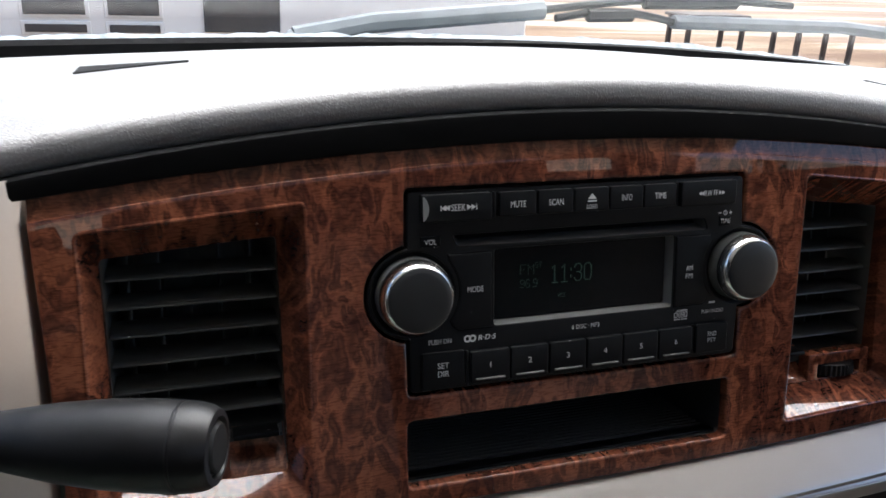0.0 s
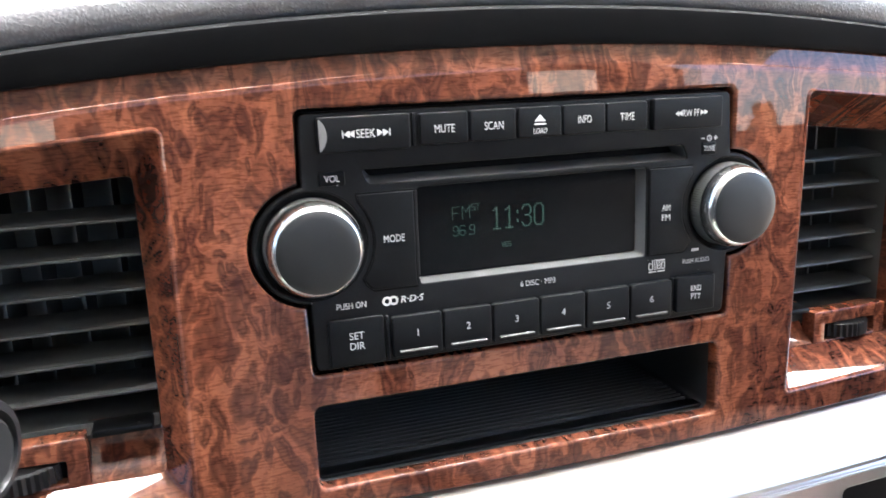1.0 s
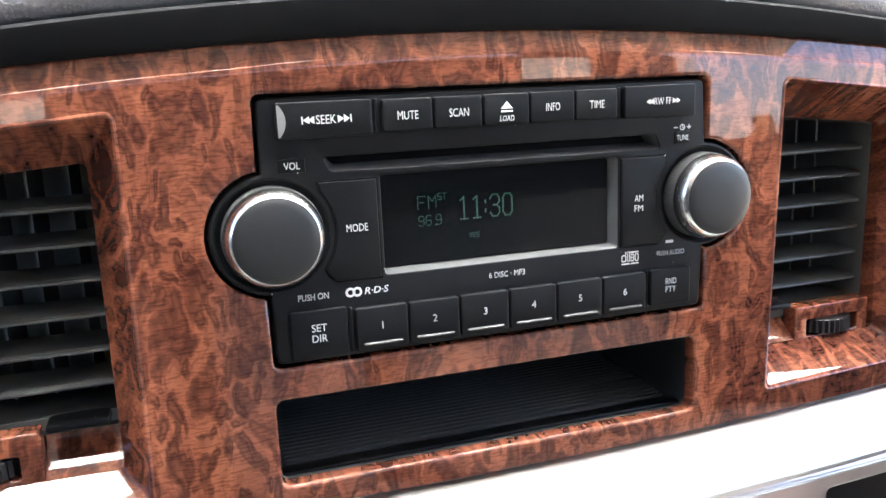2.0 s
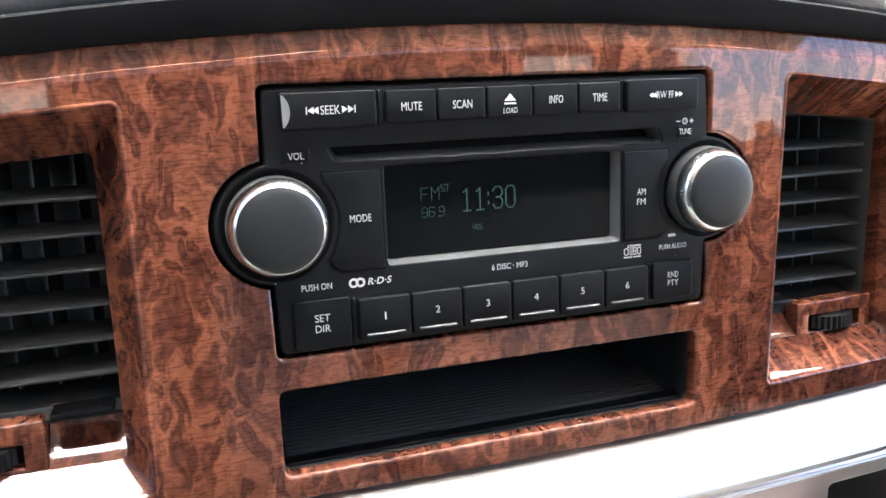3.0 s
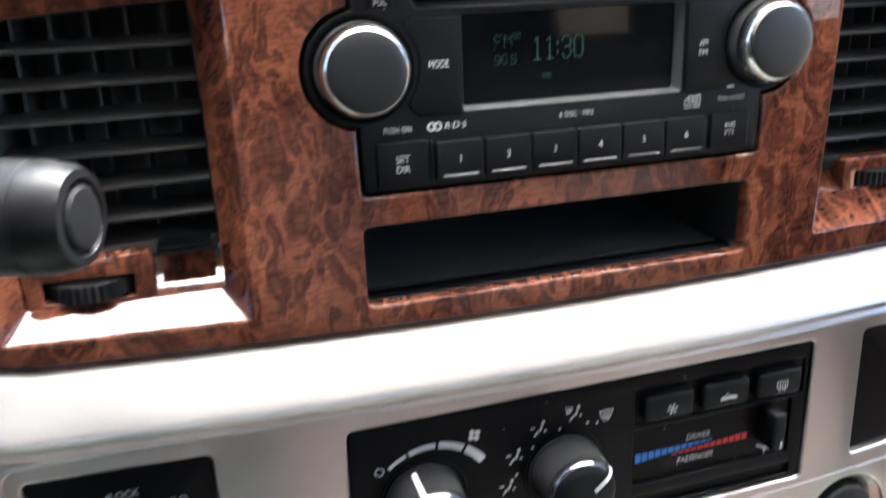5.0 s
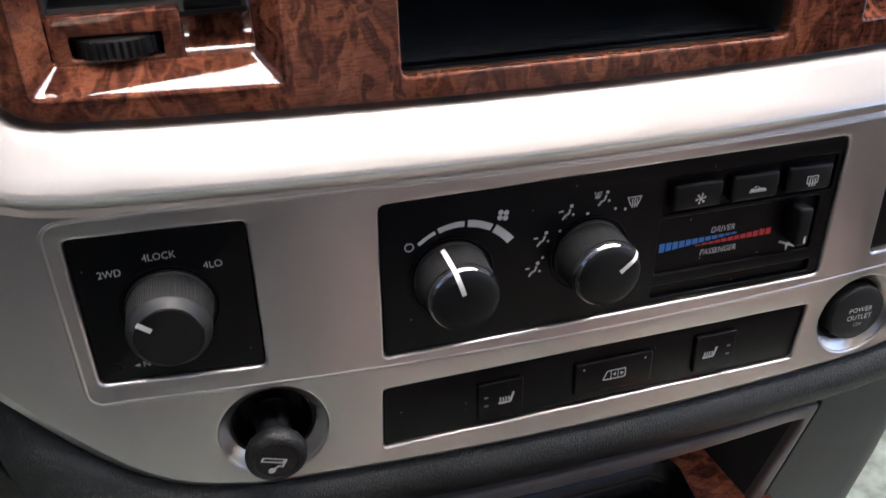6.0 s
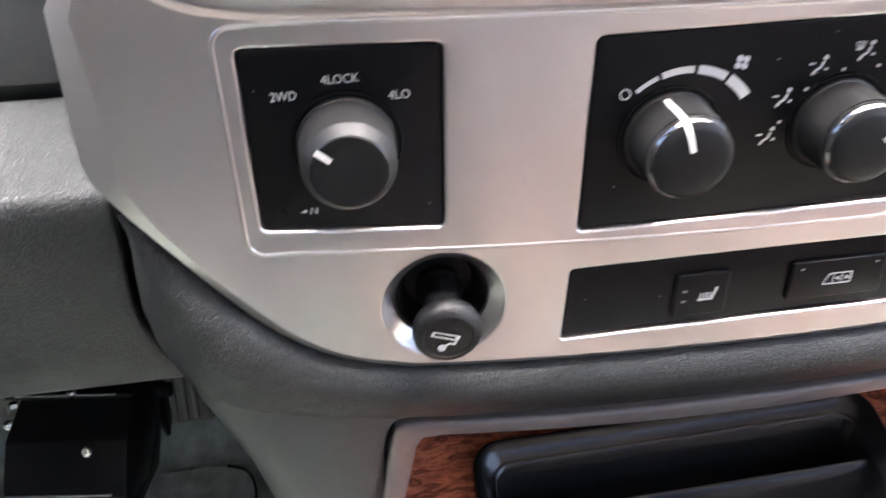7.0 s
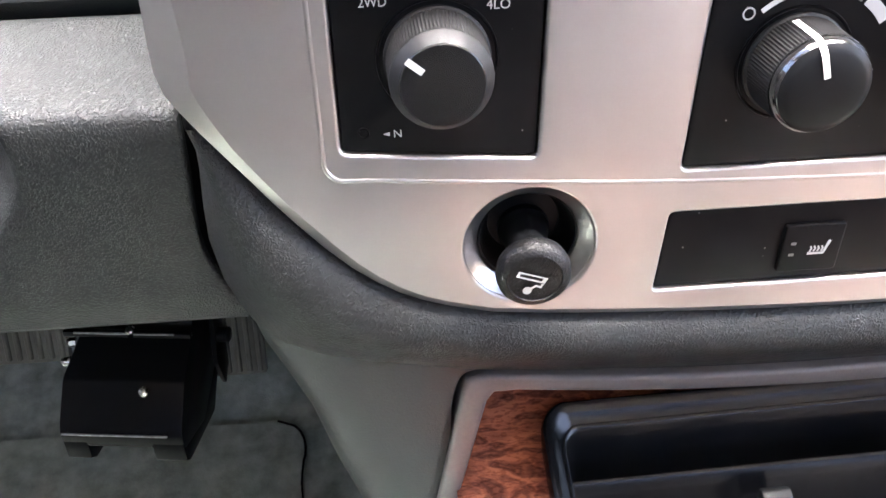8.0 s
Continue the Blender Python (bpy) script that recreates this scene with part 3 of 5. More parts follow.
# ---- air vents ----
def air_vent(flip):
    inner = VENT_IN_R if flip else VENT_IN
    up = 0.0042 if flip else 0.0
    shift = (0.0026, 0.0040, -0.0016) if flip else (0, 0, 0)

    def X(x):
        return 0.1325 + (-0.1702 - x) * 0.94 if flip else x

    def bx(x0, x1, *rest, **kw):
        return box(min(X(x0), X(x1)), max(X(x0), X(x1)), *rest, **kw)

    v = thing("air_vent", (X(-0.18), 0.03, 0.68), "black louvred dash vent with a burl sill and thumb wheel", "air vent", "dash vents")
    bm = bmesh.new()
    inner = [(x - shift[0], z - shift[2]) for x, z in inner]
    a = [bm.verts.new((x, 0.0200, z)) for x, z in inner]
    b = [bm.verts.new((x, 0.085, z)) for x, z in offset(inner if area(inner) > 0 else inner[::-1], 0.001)]
    if area(inner) < 0:
        a = a[::-1]
    bridge(bm, a, b)
    cap(bm, [b], (0, -1, 0))
    part("housing", bm, HOUSING, v)
    for z in (0.7080, 0.7201, 0.7322, 0.7443, 0.7563, 0.7683):
        xl = -0.2135 if z < 0.775 else -0.20
        sec = [(0.0212, z), (0.0216, z + 0.0009), (0.0232, z + 0.0016), (0.0300, z + 0.0024), (0.0370, z + 0.0030), (0.0370, z + 0.0022), (0.0300, z + 0.0014), (0.0232, z + 0.0000), (0.0220, z - 0.0007)]
        slat = part("slat", prism(sec, min(X(xl), X(-0.1462)), max(X(xl), X(-0.1462))), VENT, v, sharp=60)
        part("slat_edge", tube([(X(xl + 0.0006), 0.0213, z + 0.0003), (X(-0.1468), 0.0213, z + 0.0003)], 0.00062, 8), VENT_EDGE, slat, "glossy front edge, coloured paler as its highlight")
    sec = [(0.0215, 0.6945), (0.0225, 0.6985), (0.032, 0.7005), (0.048, 0.6995), (0.048, 0.693), (0.0235, 0.692)]
    part("lower_blade", prism(sec, min(X(-0.2135), X(-0.1468)), max(X(-0.2135), X(-0.1468))), VENT, v)
    for x in (-0.206, -0.1935, -0.181, -0.168, -0.1548):
        part("upright_fin", bx(x - 0.0005, x + 0.0005, 0.0415, 0.075, 0.699, 0.781, bevel=0), HOUSING, v)
    # burl sill with a window for the wheel and a notch beside it
    sill = plate(rounded([(X(-0.2138), 0.6808 + up), (X(-0.1702), 0.6798 + up), (X(-0.1702), 0.6978 + up * 0.6), (X(-0.2138), 0.6974 + up * 0.8)], 0.0012), [rounded([(X(-0.2075), 0.6830 + up), (X(-0.1772), 0.6822 + up), (X(-0.1770), 0.6902 + up * 0.9), (X(-0.2075), 0.6906 + up * 0.9)], 0.001)], 0.0125, 0.020, 0.0007)
    part("sill", sill, WOOD, v, "burl sill below the louvres")
    rows = [[(X(-0.1700), y, z + up), (X(-0.1460), y, z - 0.0004 + up)] for y, z in ((0.0112, 0.6790), (0.0117, 0.6800), (0.0125, 0.6812), (0.0150, 0.6836), (0.0185, 0.6862), (0.0215, 0.6895), (0.0235, 0.6935), (0.0240, 0.699))]
    part("notch", loft(rows), WOOD, v, "burl lined notch", sharp=60)
    part("tab", bx(-0.1685, -0.1485, 0.0135, 0.030, 0.6960 + up, 0.6988 + up, bevel=0.0012), GLOSS, v, "small black grip tab")
    part("wheel_well", bx(-0.2085, -0.1765, 0.0195, 0.036, 0.680 + up, 0.692 + up, bevel=0), LIP, v)
    wheel = lathe([(0.0, 0.0036), (0.010, 0.0036), (0.0135, 0.0034), (0.0150, 0.0028), (0.0152, 0.0), (0.0152, -0.003), (0.0, -0.003)], (X(-0.1925), 0.0222 + up * 0.35, 0.6862 + up), 72, (3, 4, 5), (0, 0, 1), depth=0.0008)
    part("thumb_wheel", wheel, GRIP_BLACK, v, "serrated black thumb wheel", sharp=20)
    v.location += DASH.to_3x3() @ Vector(shift)
    return v


air_vent(False)
air_vent(True)

# ---- radio ----
radio = thing("car_radio", (MID, 0, 0.7125), "black car radio with two silver-ringed knobs and a green-lit display", "radio")
CD = rounded([(-0.0712, 0.7762), (0.0543, 0.7758), (0.0520, 0.7812), (-0.0735, 0.7812)], 0.0015)
DISP = rrect(-0.0545, 0.0362, 0.7395, 0.7738, 0.0012)
EARS = [arc(x, 0.7567, 0.0186, 0, 352.5, 47) for x in (-0.0913, 0.0732)]
face = plate(radio_outline(), [CD, DISP] + EARS, 0.0008, 0.012, 0.0010, 4, back_fill=False, hole_bevel=0.0005)
part("face", face, BLACK, radio)


def recess(loop, y0, y1, shrink, top, bottom, left=None):
    """A dished opening: its floor is the loop drawn in, lower at the foot."""
    bm = bmesh.new()
    left = shrink if left is None else left
    loop = loop if area(loop) > 0 else loop[::-1]
    x0, x1 = min(p[0] for p in loop), max(p[0] for p in loop)
    z0, z1 = min(p[1] for p in loop), max(p[1] for p in loop)
    floor = [(x0 + left + (x - x0) / (x1 - x0) * (x1 - x0 - shrink - left), z0 + bottom + (z - z0) / (z1 - z0) * (z1 - z0 - bottom - top)) for x, z in loop]
    a = [bm.verts.new((x, y0, z)) for x, z in loop]
    b = [bm.verts.new((x, y1, z)) for x, z in floor]
    bridge(bm, a, b)
    return bm, floor


bm, floor_loop = recess(DISP, 0.0014, 0.0055, 0.0026, 0.0004, 0.0017, 0.0003)
display = part("display", bm, LIPGREY, radio, "dark display with a pale sloping frame", sharp=20)
part("window", plate(floor_loop, (), 0.0045, 0.007, 0.0001, 1), SCREEN, display)
bm, floor_loop = recess(CD, 0.0014, 0.009, 0.002, 0.0, 0.0020)
slot = part("disc_slot", bm, LIPGREY, radio, "long narrow disc slot", sharp=20)
part("slot_gap", plate(floor_loop, (), 0.0085, 0.011, 0.0001, 1), LIP, slot)
YD = 0.0042
readout("FM", -0.0408, 0.7606, 0.0044, 0.0066, 0.00028, YD, display)
readout("ST", -0.0334, 0.7634, 0.0022, 0.0030, 0.00024, YD, display)
readout("96.9", -0.0407, 0.7546, 0.0035, 0.0082, 0.00028, YD, display)
readout("11:30", -0.0256, 0.7557, 0.0078, 0.0202, 0.00062, YD, display)
readout("VES", -0.0221, 0.7488, 0.0016, 0.0036, 0.00026, YD, display)

F = -0.0014
for x0, x1 in ((-0.0530, -0.0358), (-0.0350, -0.0180), (-0.0172, -0.0004), (0.0002, 0.0172), (0.0178, 0.0346)):
    button(x0, x1, 0.7882, 0.7988, F, 0.003, radio)
# rocker buttons with dished ends
for x0, x1 in ((-0.0877, -0.0566), (0.0372, 0.0672)):
    rk = button(x0, x1, 0.7876, 0.7992, F - 0.0006, 0.003, radio, "rocker_button")
    if x0 < 0:
        part("scoop", ink([arc(x0 - 0.0042, 0.7934, 0.0072, 46, -46, 10) + [(x0 + 0.0004, 0.7884), (x0 + 0.0003, 0.7984)]], F - 0.0008), SCOOP, rk, "pale scooped end")
for x in (-0.0548, 0.0359):
    part("divider", box(x - 0.0007, x + 0.0007, 0.0001, 0.003, 0.7880, 0.7992, 0.0003, 1), BLACK, radio)
W = F - 0.00015
letters("SEEK", -0.0718, 0.7934, 0.0031, 0.0070, F - 0.00075, radio)
letters("MUTE", -0.0443, 0.7933, 0.0030, 0.0078, W, radio)
letters("SCAN", -0.0263, 0.7933, 0.0030, 0.0076, W, radio)
letters("LOAD", -0.0088, 0.7904, 0.0021, 0.0058, W, radio, None, "lettering", 0.15)
letters("INFO", 0.0088, 0.7935, 0.0030, 0.0058, W, radio)
letters("TIME", 0.0262, 0.7935, 0.0030, 0.0064, W, radio)
letters("RW FF", 0.0530, 0.7934, 0.0028, 0.0078, F - 0.00075, radio)
part("eject_mark", ink([[(-0.0110, 0.7937), (-0.0066, 0.7937), (-0.0088, 0.7962)], [(-0.0110, 0.7925), (-0.0066, 0.7925), (-0.0066, 0.7931), (-0.0110, 0.7931)]], W), PRINT, radio)


def arrow(x, z, s, d):
    return [(x, z - s), (x + 1.7 * s * d, z), (x, z + s)][::d]


YR = F - 0.00075
part("seek_marks", ink([arrow(-0.0772, 0.7934, 0.0012, -1), arrow(-0.0752 - 0.0004, 0.7934, 0.0012, -1), stroke([(-0.0795, 0.7922), (-0.0795, 0.7946)], 0.0004), arrow(-0.0680, 0.7934, 0.0012, 1), arrow(-0.0660, 0.7934, 0.0012, 1), stroke([(-0.0637, 0.7922), (-0.0637, 0.7946)], 0.0004)], YR), PRINT, radio)
part("wind_marks", ink([arrow(0.0478, 0.7934, 0.0010, -1), arrow(0.0462 + 0.0030, 0.7934, 0.0010, -1), arrow(0.0572, 0.7934, 0.0010, 1), arrow(0.0588, 0.7934, 0.0010, 1)], YR), PRINT, radio)
for cx, cz, w, txt, tw, th in ((-0.0836, 0.7790, 0.0088, "VOL", 0.0056, 0.0025), (0.0634, 0.7793, 0.0064, "TUNE", 0.0056, 0.0023)):
    part("label_frame", plate(rrect(cx - w / 2, cx + w / 2, cz - 0.0023, cz + 0.0023, 0.0003), (), 0.0004, 0.003, 0.0003), GLOSS, radio)
    letters(txt, cx, cz, th, tw, 0.0002, radio)
part("clock_mark", ink([[arc(0.0634, 0.7832, 0.0012, 0, 350, 14), arc(0.0634, 0.7832, 0.0008, 350, 0, 14)], stroke([(0.0634, 0.7840), (0.0634, 0.7832), (0.0639, 0.7828)], 0.0003), stroke([(0.0596, 0.7832), (0.0614, 0.7832)], 0.0004), stroke([(0.0654, 0.7832), (0.0672, 0.7832)], 0.0004), stroke([(0.0663, 0.7823), (0.0663, 0.7841)], 0.0004)], 0.0005), PRINT, radio)
mode = [(-0.0712, 0.7393), (-0.0560, 0.7393), (-0.0560, 0.7729), (-0.0755, 0.7729), (-0.0752, 0.7705)] + arc(-0.0915, 0.7568, 0.0212, 38, -38, 8)[0:] + [(-0.0735, 0.7412)]
part("button_gap", plate(offset(mode if area(mode) > 0 else mode[::-1], -0.0006), (), 0.0006, 0.003, 0.0001, 1), LIP, radio)
part("mode_button", plate(mode, (), 0.0002, 0.003, 0.0004), BUTTON, radio)
letters("MODE", -0.0635, 0.7570, 0.0028, 0.0080, 0.0000, radio)
band = [(0.0374, 0.7397), (0.0532, 0.7397)] + arc(0.0731, 0.7568, 0.0212, 218, 142, 8) + [(0.0560, 0.7710), (0.0560, 0.7730), (0.0374, 0.7730)]
part("button_gap", plate(offset(band if area(band) > 0 else band[::-1], -0.0006), (), 0.0006, 0.003, 0.0001, 1), LIP, radio)
part("band_button", plate(band, (), 0.0002, 0.003, 0.0004), BUTTON, radio)
letters("AM", 0.0445, 0.7578, 0.0026, 0.0040, 0.0000, radio)
letters("FM", 0.0445, 0.7540, 0.0026, 0.0040, 0.0000, radio)
button(-0.0885, -0.0690, 0.7135, 0.7303, -0.0004, 0.003, radio, "set_button")
letters("SET", -0.0788, 0.7242, 0.0028, 0.0056, -0.0006, radio)
letters("DIR", -0.0788, 0.7205, 0.0028, 0.0056, -0.0006, radio)
part("divider", box(-0.0682, -0.0671, -0.0004, 0.003, 0.7138, 0.7298, 0.0003, 1), BLACK, radio)
for i in range(6):
    x0 = -0.0663 + i * 0.0190
    b = button(x0, x0 + 0.0183, 0.7143, 0.7292, F, 0.003, radio, "preset_button")
    part("ridge", box(x0 + 0.0022, x0 + 0.0161, F - 0.0012, F + 0.001, 0.7161, 0.7169, 0.0003, 1), RIDGE, b)
    letters(str(i + 1), x0 + 0.0092, 0.7226, 0.0028, 0, W, b)
part("divider", box(0.0476, 0.0486, -0.0004, 0.003, 0.7150, 0.7296, 0.0003, 1), BLACK, radio)
button(0.0492, 0.0668, 0.7152, 0.7296, F, 0.003, radio, "set_button")
letters("RND", 0.0580, 0.7246, 0.0025, 0.0052, W, radio)
letters("PTY", 0.0580, 0.7214, 0.0025, 0.0050, W, radio)
YF = 0.0006
letters("PUSH ON", -0.0798, 0.7348, 0.0024, 0.0112, YF, radio)
letters("6 DISC · MP3", -0.0095, 0.7348, 0.0023, 0.0152, YF, radio)
letters("PUSH AUDIO", 0.0591, 0.7354, 0.0021, 0.0132, YF, radio, PRINT_DIM)
part("small_mark", ink([rrect(0.0568, 0.0602, 0.7392, 0.7403, 0.0002)], YF), PRINT_DIM, radio)
# two maker's marks as plain shapes
part("ring_mark", ink([[arc(-0.0672, 0.7348, 0.0017, 0, 345, 18), arc(-0.0672, 0.7348, 0.0009, 345, 0, 12)], [arc(-0.0648, 0.7348, 0.0017, 0, 345, 18), arc(-0.0648, 0.7348, 0.0009, 345, 0, 12)]], YF), PRINT, radio)
letters("R·D·S", -0.0580, 0.7348, 0.0026, 0.0092, YF, radio, None, "lettering", 0.2, 0.012)
def hollow(x0, x1, z0, z1, w, r=0.0005):
    return [rrect(x0, x1, z0, z1, r), rrect(x0 + w, x1 - w, z0 + w, z1 - w, r * 0.5)[::-1]]


part("disc_mark", ink([hollow(0.0375, 0.0396, 0.7336, 0.7364, 0.00042, 0.0007), rrect(0.0391, 0.0396, 0.7365, 0.7376, 0.0001), hollow(0.0400, 0.0411, 0.7336, 0.7376, 0.00030, 0.0002), hollow(0.0414, 0.0429, 0.7336, 0.7366, 0.00036, 0.0004), rrect(0.0418, 0.0426, 0.7349, 0.7353, 0.0001), hollow(0.0432, 0.0449, 0.7336, 0.7366, 0.00042, 0.0006), rrect(0.0411, 0.0449, 0.7369, 0.7375, 0.0001), rrect(0.0375, 0.0410, 0.7326, 0.7331, 0.0001), rrect(0.0415, 0.0449, 0.7326, 0.7331, 0.0001)], YF), PRINT_DIM, radio)
for name, cx in (("volume_knob", -0.0913), ("tuning_knob", 0.0732)):
    c = (cx, 0.0068, 0.7567)
    kn = part(name, lathe([(0.0166, 0.0), (0.0166, 0.0030), (0.0165, 0.0090), (0.0162, 0.0102)], c, 220, (1, 2)), SKIRT, radio, "black-faced knob with a bright metal rim", sharp=20)
    part("rim", lathe([(0.0160, 0.0098), (0.0161, 0.0104), (0.0160, 0.0120), (0.0156, 0.0140), (0.0150, 0.0154), (0.0143, 0.0163), (0.0136, 0.0168)], c, 72), CHROME, kn, "bright metal rim", sharp=60)
    part("cap", lathe([(0.0138, 0.0167), (0.0130, 0.0171), (0.0110, 0.0175), (0.0060, 0.0177), (0.0, 0.0178)], c, 56), KNOBCAP, kn, sharp=60)
    part("collar", lathe([(0.0187, 0.0056), (0.0184, 0.0050), (0.0176, 0.0046), (0.0168, 0.0040), (0.0, 0.0038)], c, 64), BLACK, kn)

# ---- silver control panel ----
silver = thing("silver_trim_panel", (MID, 0, 0.485), "satin silver painted centre console fascia with black control panels", "trim panel")
# path along the wood panel's sides and foot; the profile rolls outwards from it
half = [(LEFT, z) for z in span(0.812, 0.690, 10)] + [(LEFT, 0.680)] + arc(LEFT + 0.0145, wood_foot(LEFT) + 0.0135, 0.0145, 180, 268, 8)
path = half + [(x, wood_foot(x) - 0.0008) for x in span(LEFT + 0.022, RIGHT - 0.022, 36)] + [(2 * MID - x, z) for x, z in reversed(half)]


def outward(pts, d):
    out = []
    for i, p in enumerate(pts):
        a, b = Vector(pts[max(i - 1, 0)]), Vector(pts[min(i + 1, len(pts) - 1)])
        t = (b - a).normalized()
        out.append((p[0] + t.y * d, p[1] - t.x * d))
    return out


ROLL = [(-0.0004, 0.0050), (0.0008, 0.0030), (0.0025, 0.0012), (0.0060, -0.0018), (0.0105, -0.0056), (0.0150, -0.0095), (0.0190, -0.0130), (0.0204, -0.0140), (0.0209, -0.0141), (0.0213, -0.0137), (0.0216, -0.0126), (0.0219, -0.0106), (0.0222, -0.0090), (0.0229, -0.0083), (0.0270, -0.0081)]
rows = [[(x, y, z) for x, z in outward(path, d)] for d, y in ROLL] + [[(x, 0.03, z) for x, z in outward(path, 0.0360)]]
part("rolled_edge", loft(rows), SILVER, silver, sharp=50)
edge = outward(path, 0.0268)
keep = [p for p in edge if p[1] < 0.672]
lower_left = [(-0.2745, 0.640), (-0.2765, 0.615), (-0.2775, 0.600), (-0.2778, 0.5855), (-0.2700, 0.5738), (-0.2575, 0.5585), (-0.2449, 0.5405), (-0.2280, 0.5200), (-0.2120, 0.5070), (-0.1960, 0.4990), (-0.1740, 0.4932)]


def softened(points, times=2):
    """An open line with its corners cut."""
    for _ in range(times):
        points = [points[0]] + [tuple(a[i] + (b[i] - a[i]) * k for i in (0, 1)) for a, b in zip(points, points[1:]) for k in (0.25, 0.75)] + [points[-1]]
    return points


lower_left = softened(lower_left, 1)
low = lower_left + [(x, silver_foot(x)) for x in span(-0.155, 2 * MID + 0.155, 20)] + [(2 * MID - x, z) for x, z in reversed(lower_left)]
outline = low + keep[::-1]
FWD = rounded([(-0.2234, 0.5619), (-0.1600, 0.5571), (-0.1592, 0.6236), (-0.2228, 0.6258)], 0.003)
CLIM = rounded([(-0.1112, 0.5492), (0.1064, 0.5508), (0.1068, 0.6228), (-0.1092, 0.6216)], 0.003)
SWI = rounded([(-0.1145, 0.4992), (0.1016, 0.5006), (0.1046, 0.5334), (-0.1126, 0.5324)], 0.002)
LIGHTER, OUTLET = (-0.1612, 0.5232), (0.1372, 0.5215)
BIN = mirrored(FWD)
holes = [FWD, CLIM, SWI, arc(LIGHTER[0], LIGHTER[1] - 0.0010, 0.0231, 0, 354, 47), arc(OUTLET[0], OUTLET[1] - 0.0010, 0.0231, 0, 354, 47), BIN]
flank = [0.26 + 0.12 * max(0.0, min(1.0, (z - 0.503) / 0.02)) + 0.62 * max(0.0, min(1.0, (z - 0.560) / 0.028)) - 0.4 * max(0.0, z - 0.60) / 0.04 for x, z in low] + [0.28] * len(keep)
part("face", plate(outline, holes, -0.0082, 0.03, 0.0122, 6, back_fill=False, hole_bevel=0.0014, weights=flank, flat=0.62), SILVER, silver, sharp=24)


def ridge_top(x):
    return 0.6290 + 0.09 * x * x


def ridge_low(x):
    return 0.5430 + 0.230 * (x - MID) ** 2


FOOT_TURN = arc(-0.2225, ridge_low(-0.2165) + 0.0064, 0.0066, 180, 258, 6)
HEAD_TURN = arc(-0.2225, 0.6262, 0.0066, 98, 180, 6)
ring = FOOT_TURN + [(x, ridge_low(x)) for x in span(-0.214, 0.189, 26)] + mirrored(FOOT_TURN) + mirrored(HEAD_TURN) + [(x, ridge_top(x)) for x in span(0.189, -0.214, 26)] + HEAD_TURN
part("raised_line", loft([[(x, y, z) for x, z in offset(ring, d)] for d, y in ((-0.0010, -0.0079), (-0.0007, -0.0083), (-0.0003, -0.0086), (0.0003, -0.0086), (0.0007, -0.0083), (0.0010, -0.0079))], True), SILVER, silver, sharp=80)

# four-wheel-drive switch
fwd = thing("drive_mode_switch", (-0.192, -0.006, 0.558), "square black four-wheel-drive switch panel with a ribbed round knob", "switch")
part("panel", plate(offset(FWD, 0.0004), (), -0.0066, 0.002, 0.0006), GLOSS, fwd)
YP = -0.0069
letters("2WD", -0.2102, 0.6095, 0.0032, 0.0088, YP, fwd)
letters("4LOCK", -0.1920, 0.6139, 0.0032, 0.0130, YP, fwd)
letters("4LO", -0.1736, 0.6073, 0.0032, 0.0076, YP, fwd)
letters("N", -0.2050, 0.5678, 0.0028, 0.0026, YP, fwd)
part("pointer_mark", ink([[(-0.2096, 0.5678), (-0.2075, 0.5671), (-0.2075, 0.5685)]], YP), PRINT, fwd)
part("pin_hole", lathe([(0.0020, 0.0), (0.0019, 0.0004), (0.0014, 0.0002), (0.0011, -0.0006), (0, -0.0008)], (-0.2158, -0.0066, 0.5684), 20), LIP, fwd)


def needle(c, angle, profile, w):
    """A white bar that runs over a knob's face and down its side."""
    ca, sa = math.cos(radians(angle)), math.sin(radians(angle))
    return loft([[(c[0] + r * ca - k * w / 2 * sa, c[1] - h, c[2] + r * sa + k * w / 2 * ca) for k in (-1, 1)] for r, h in profile])


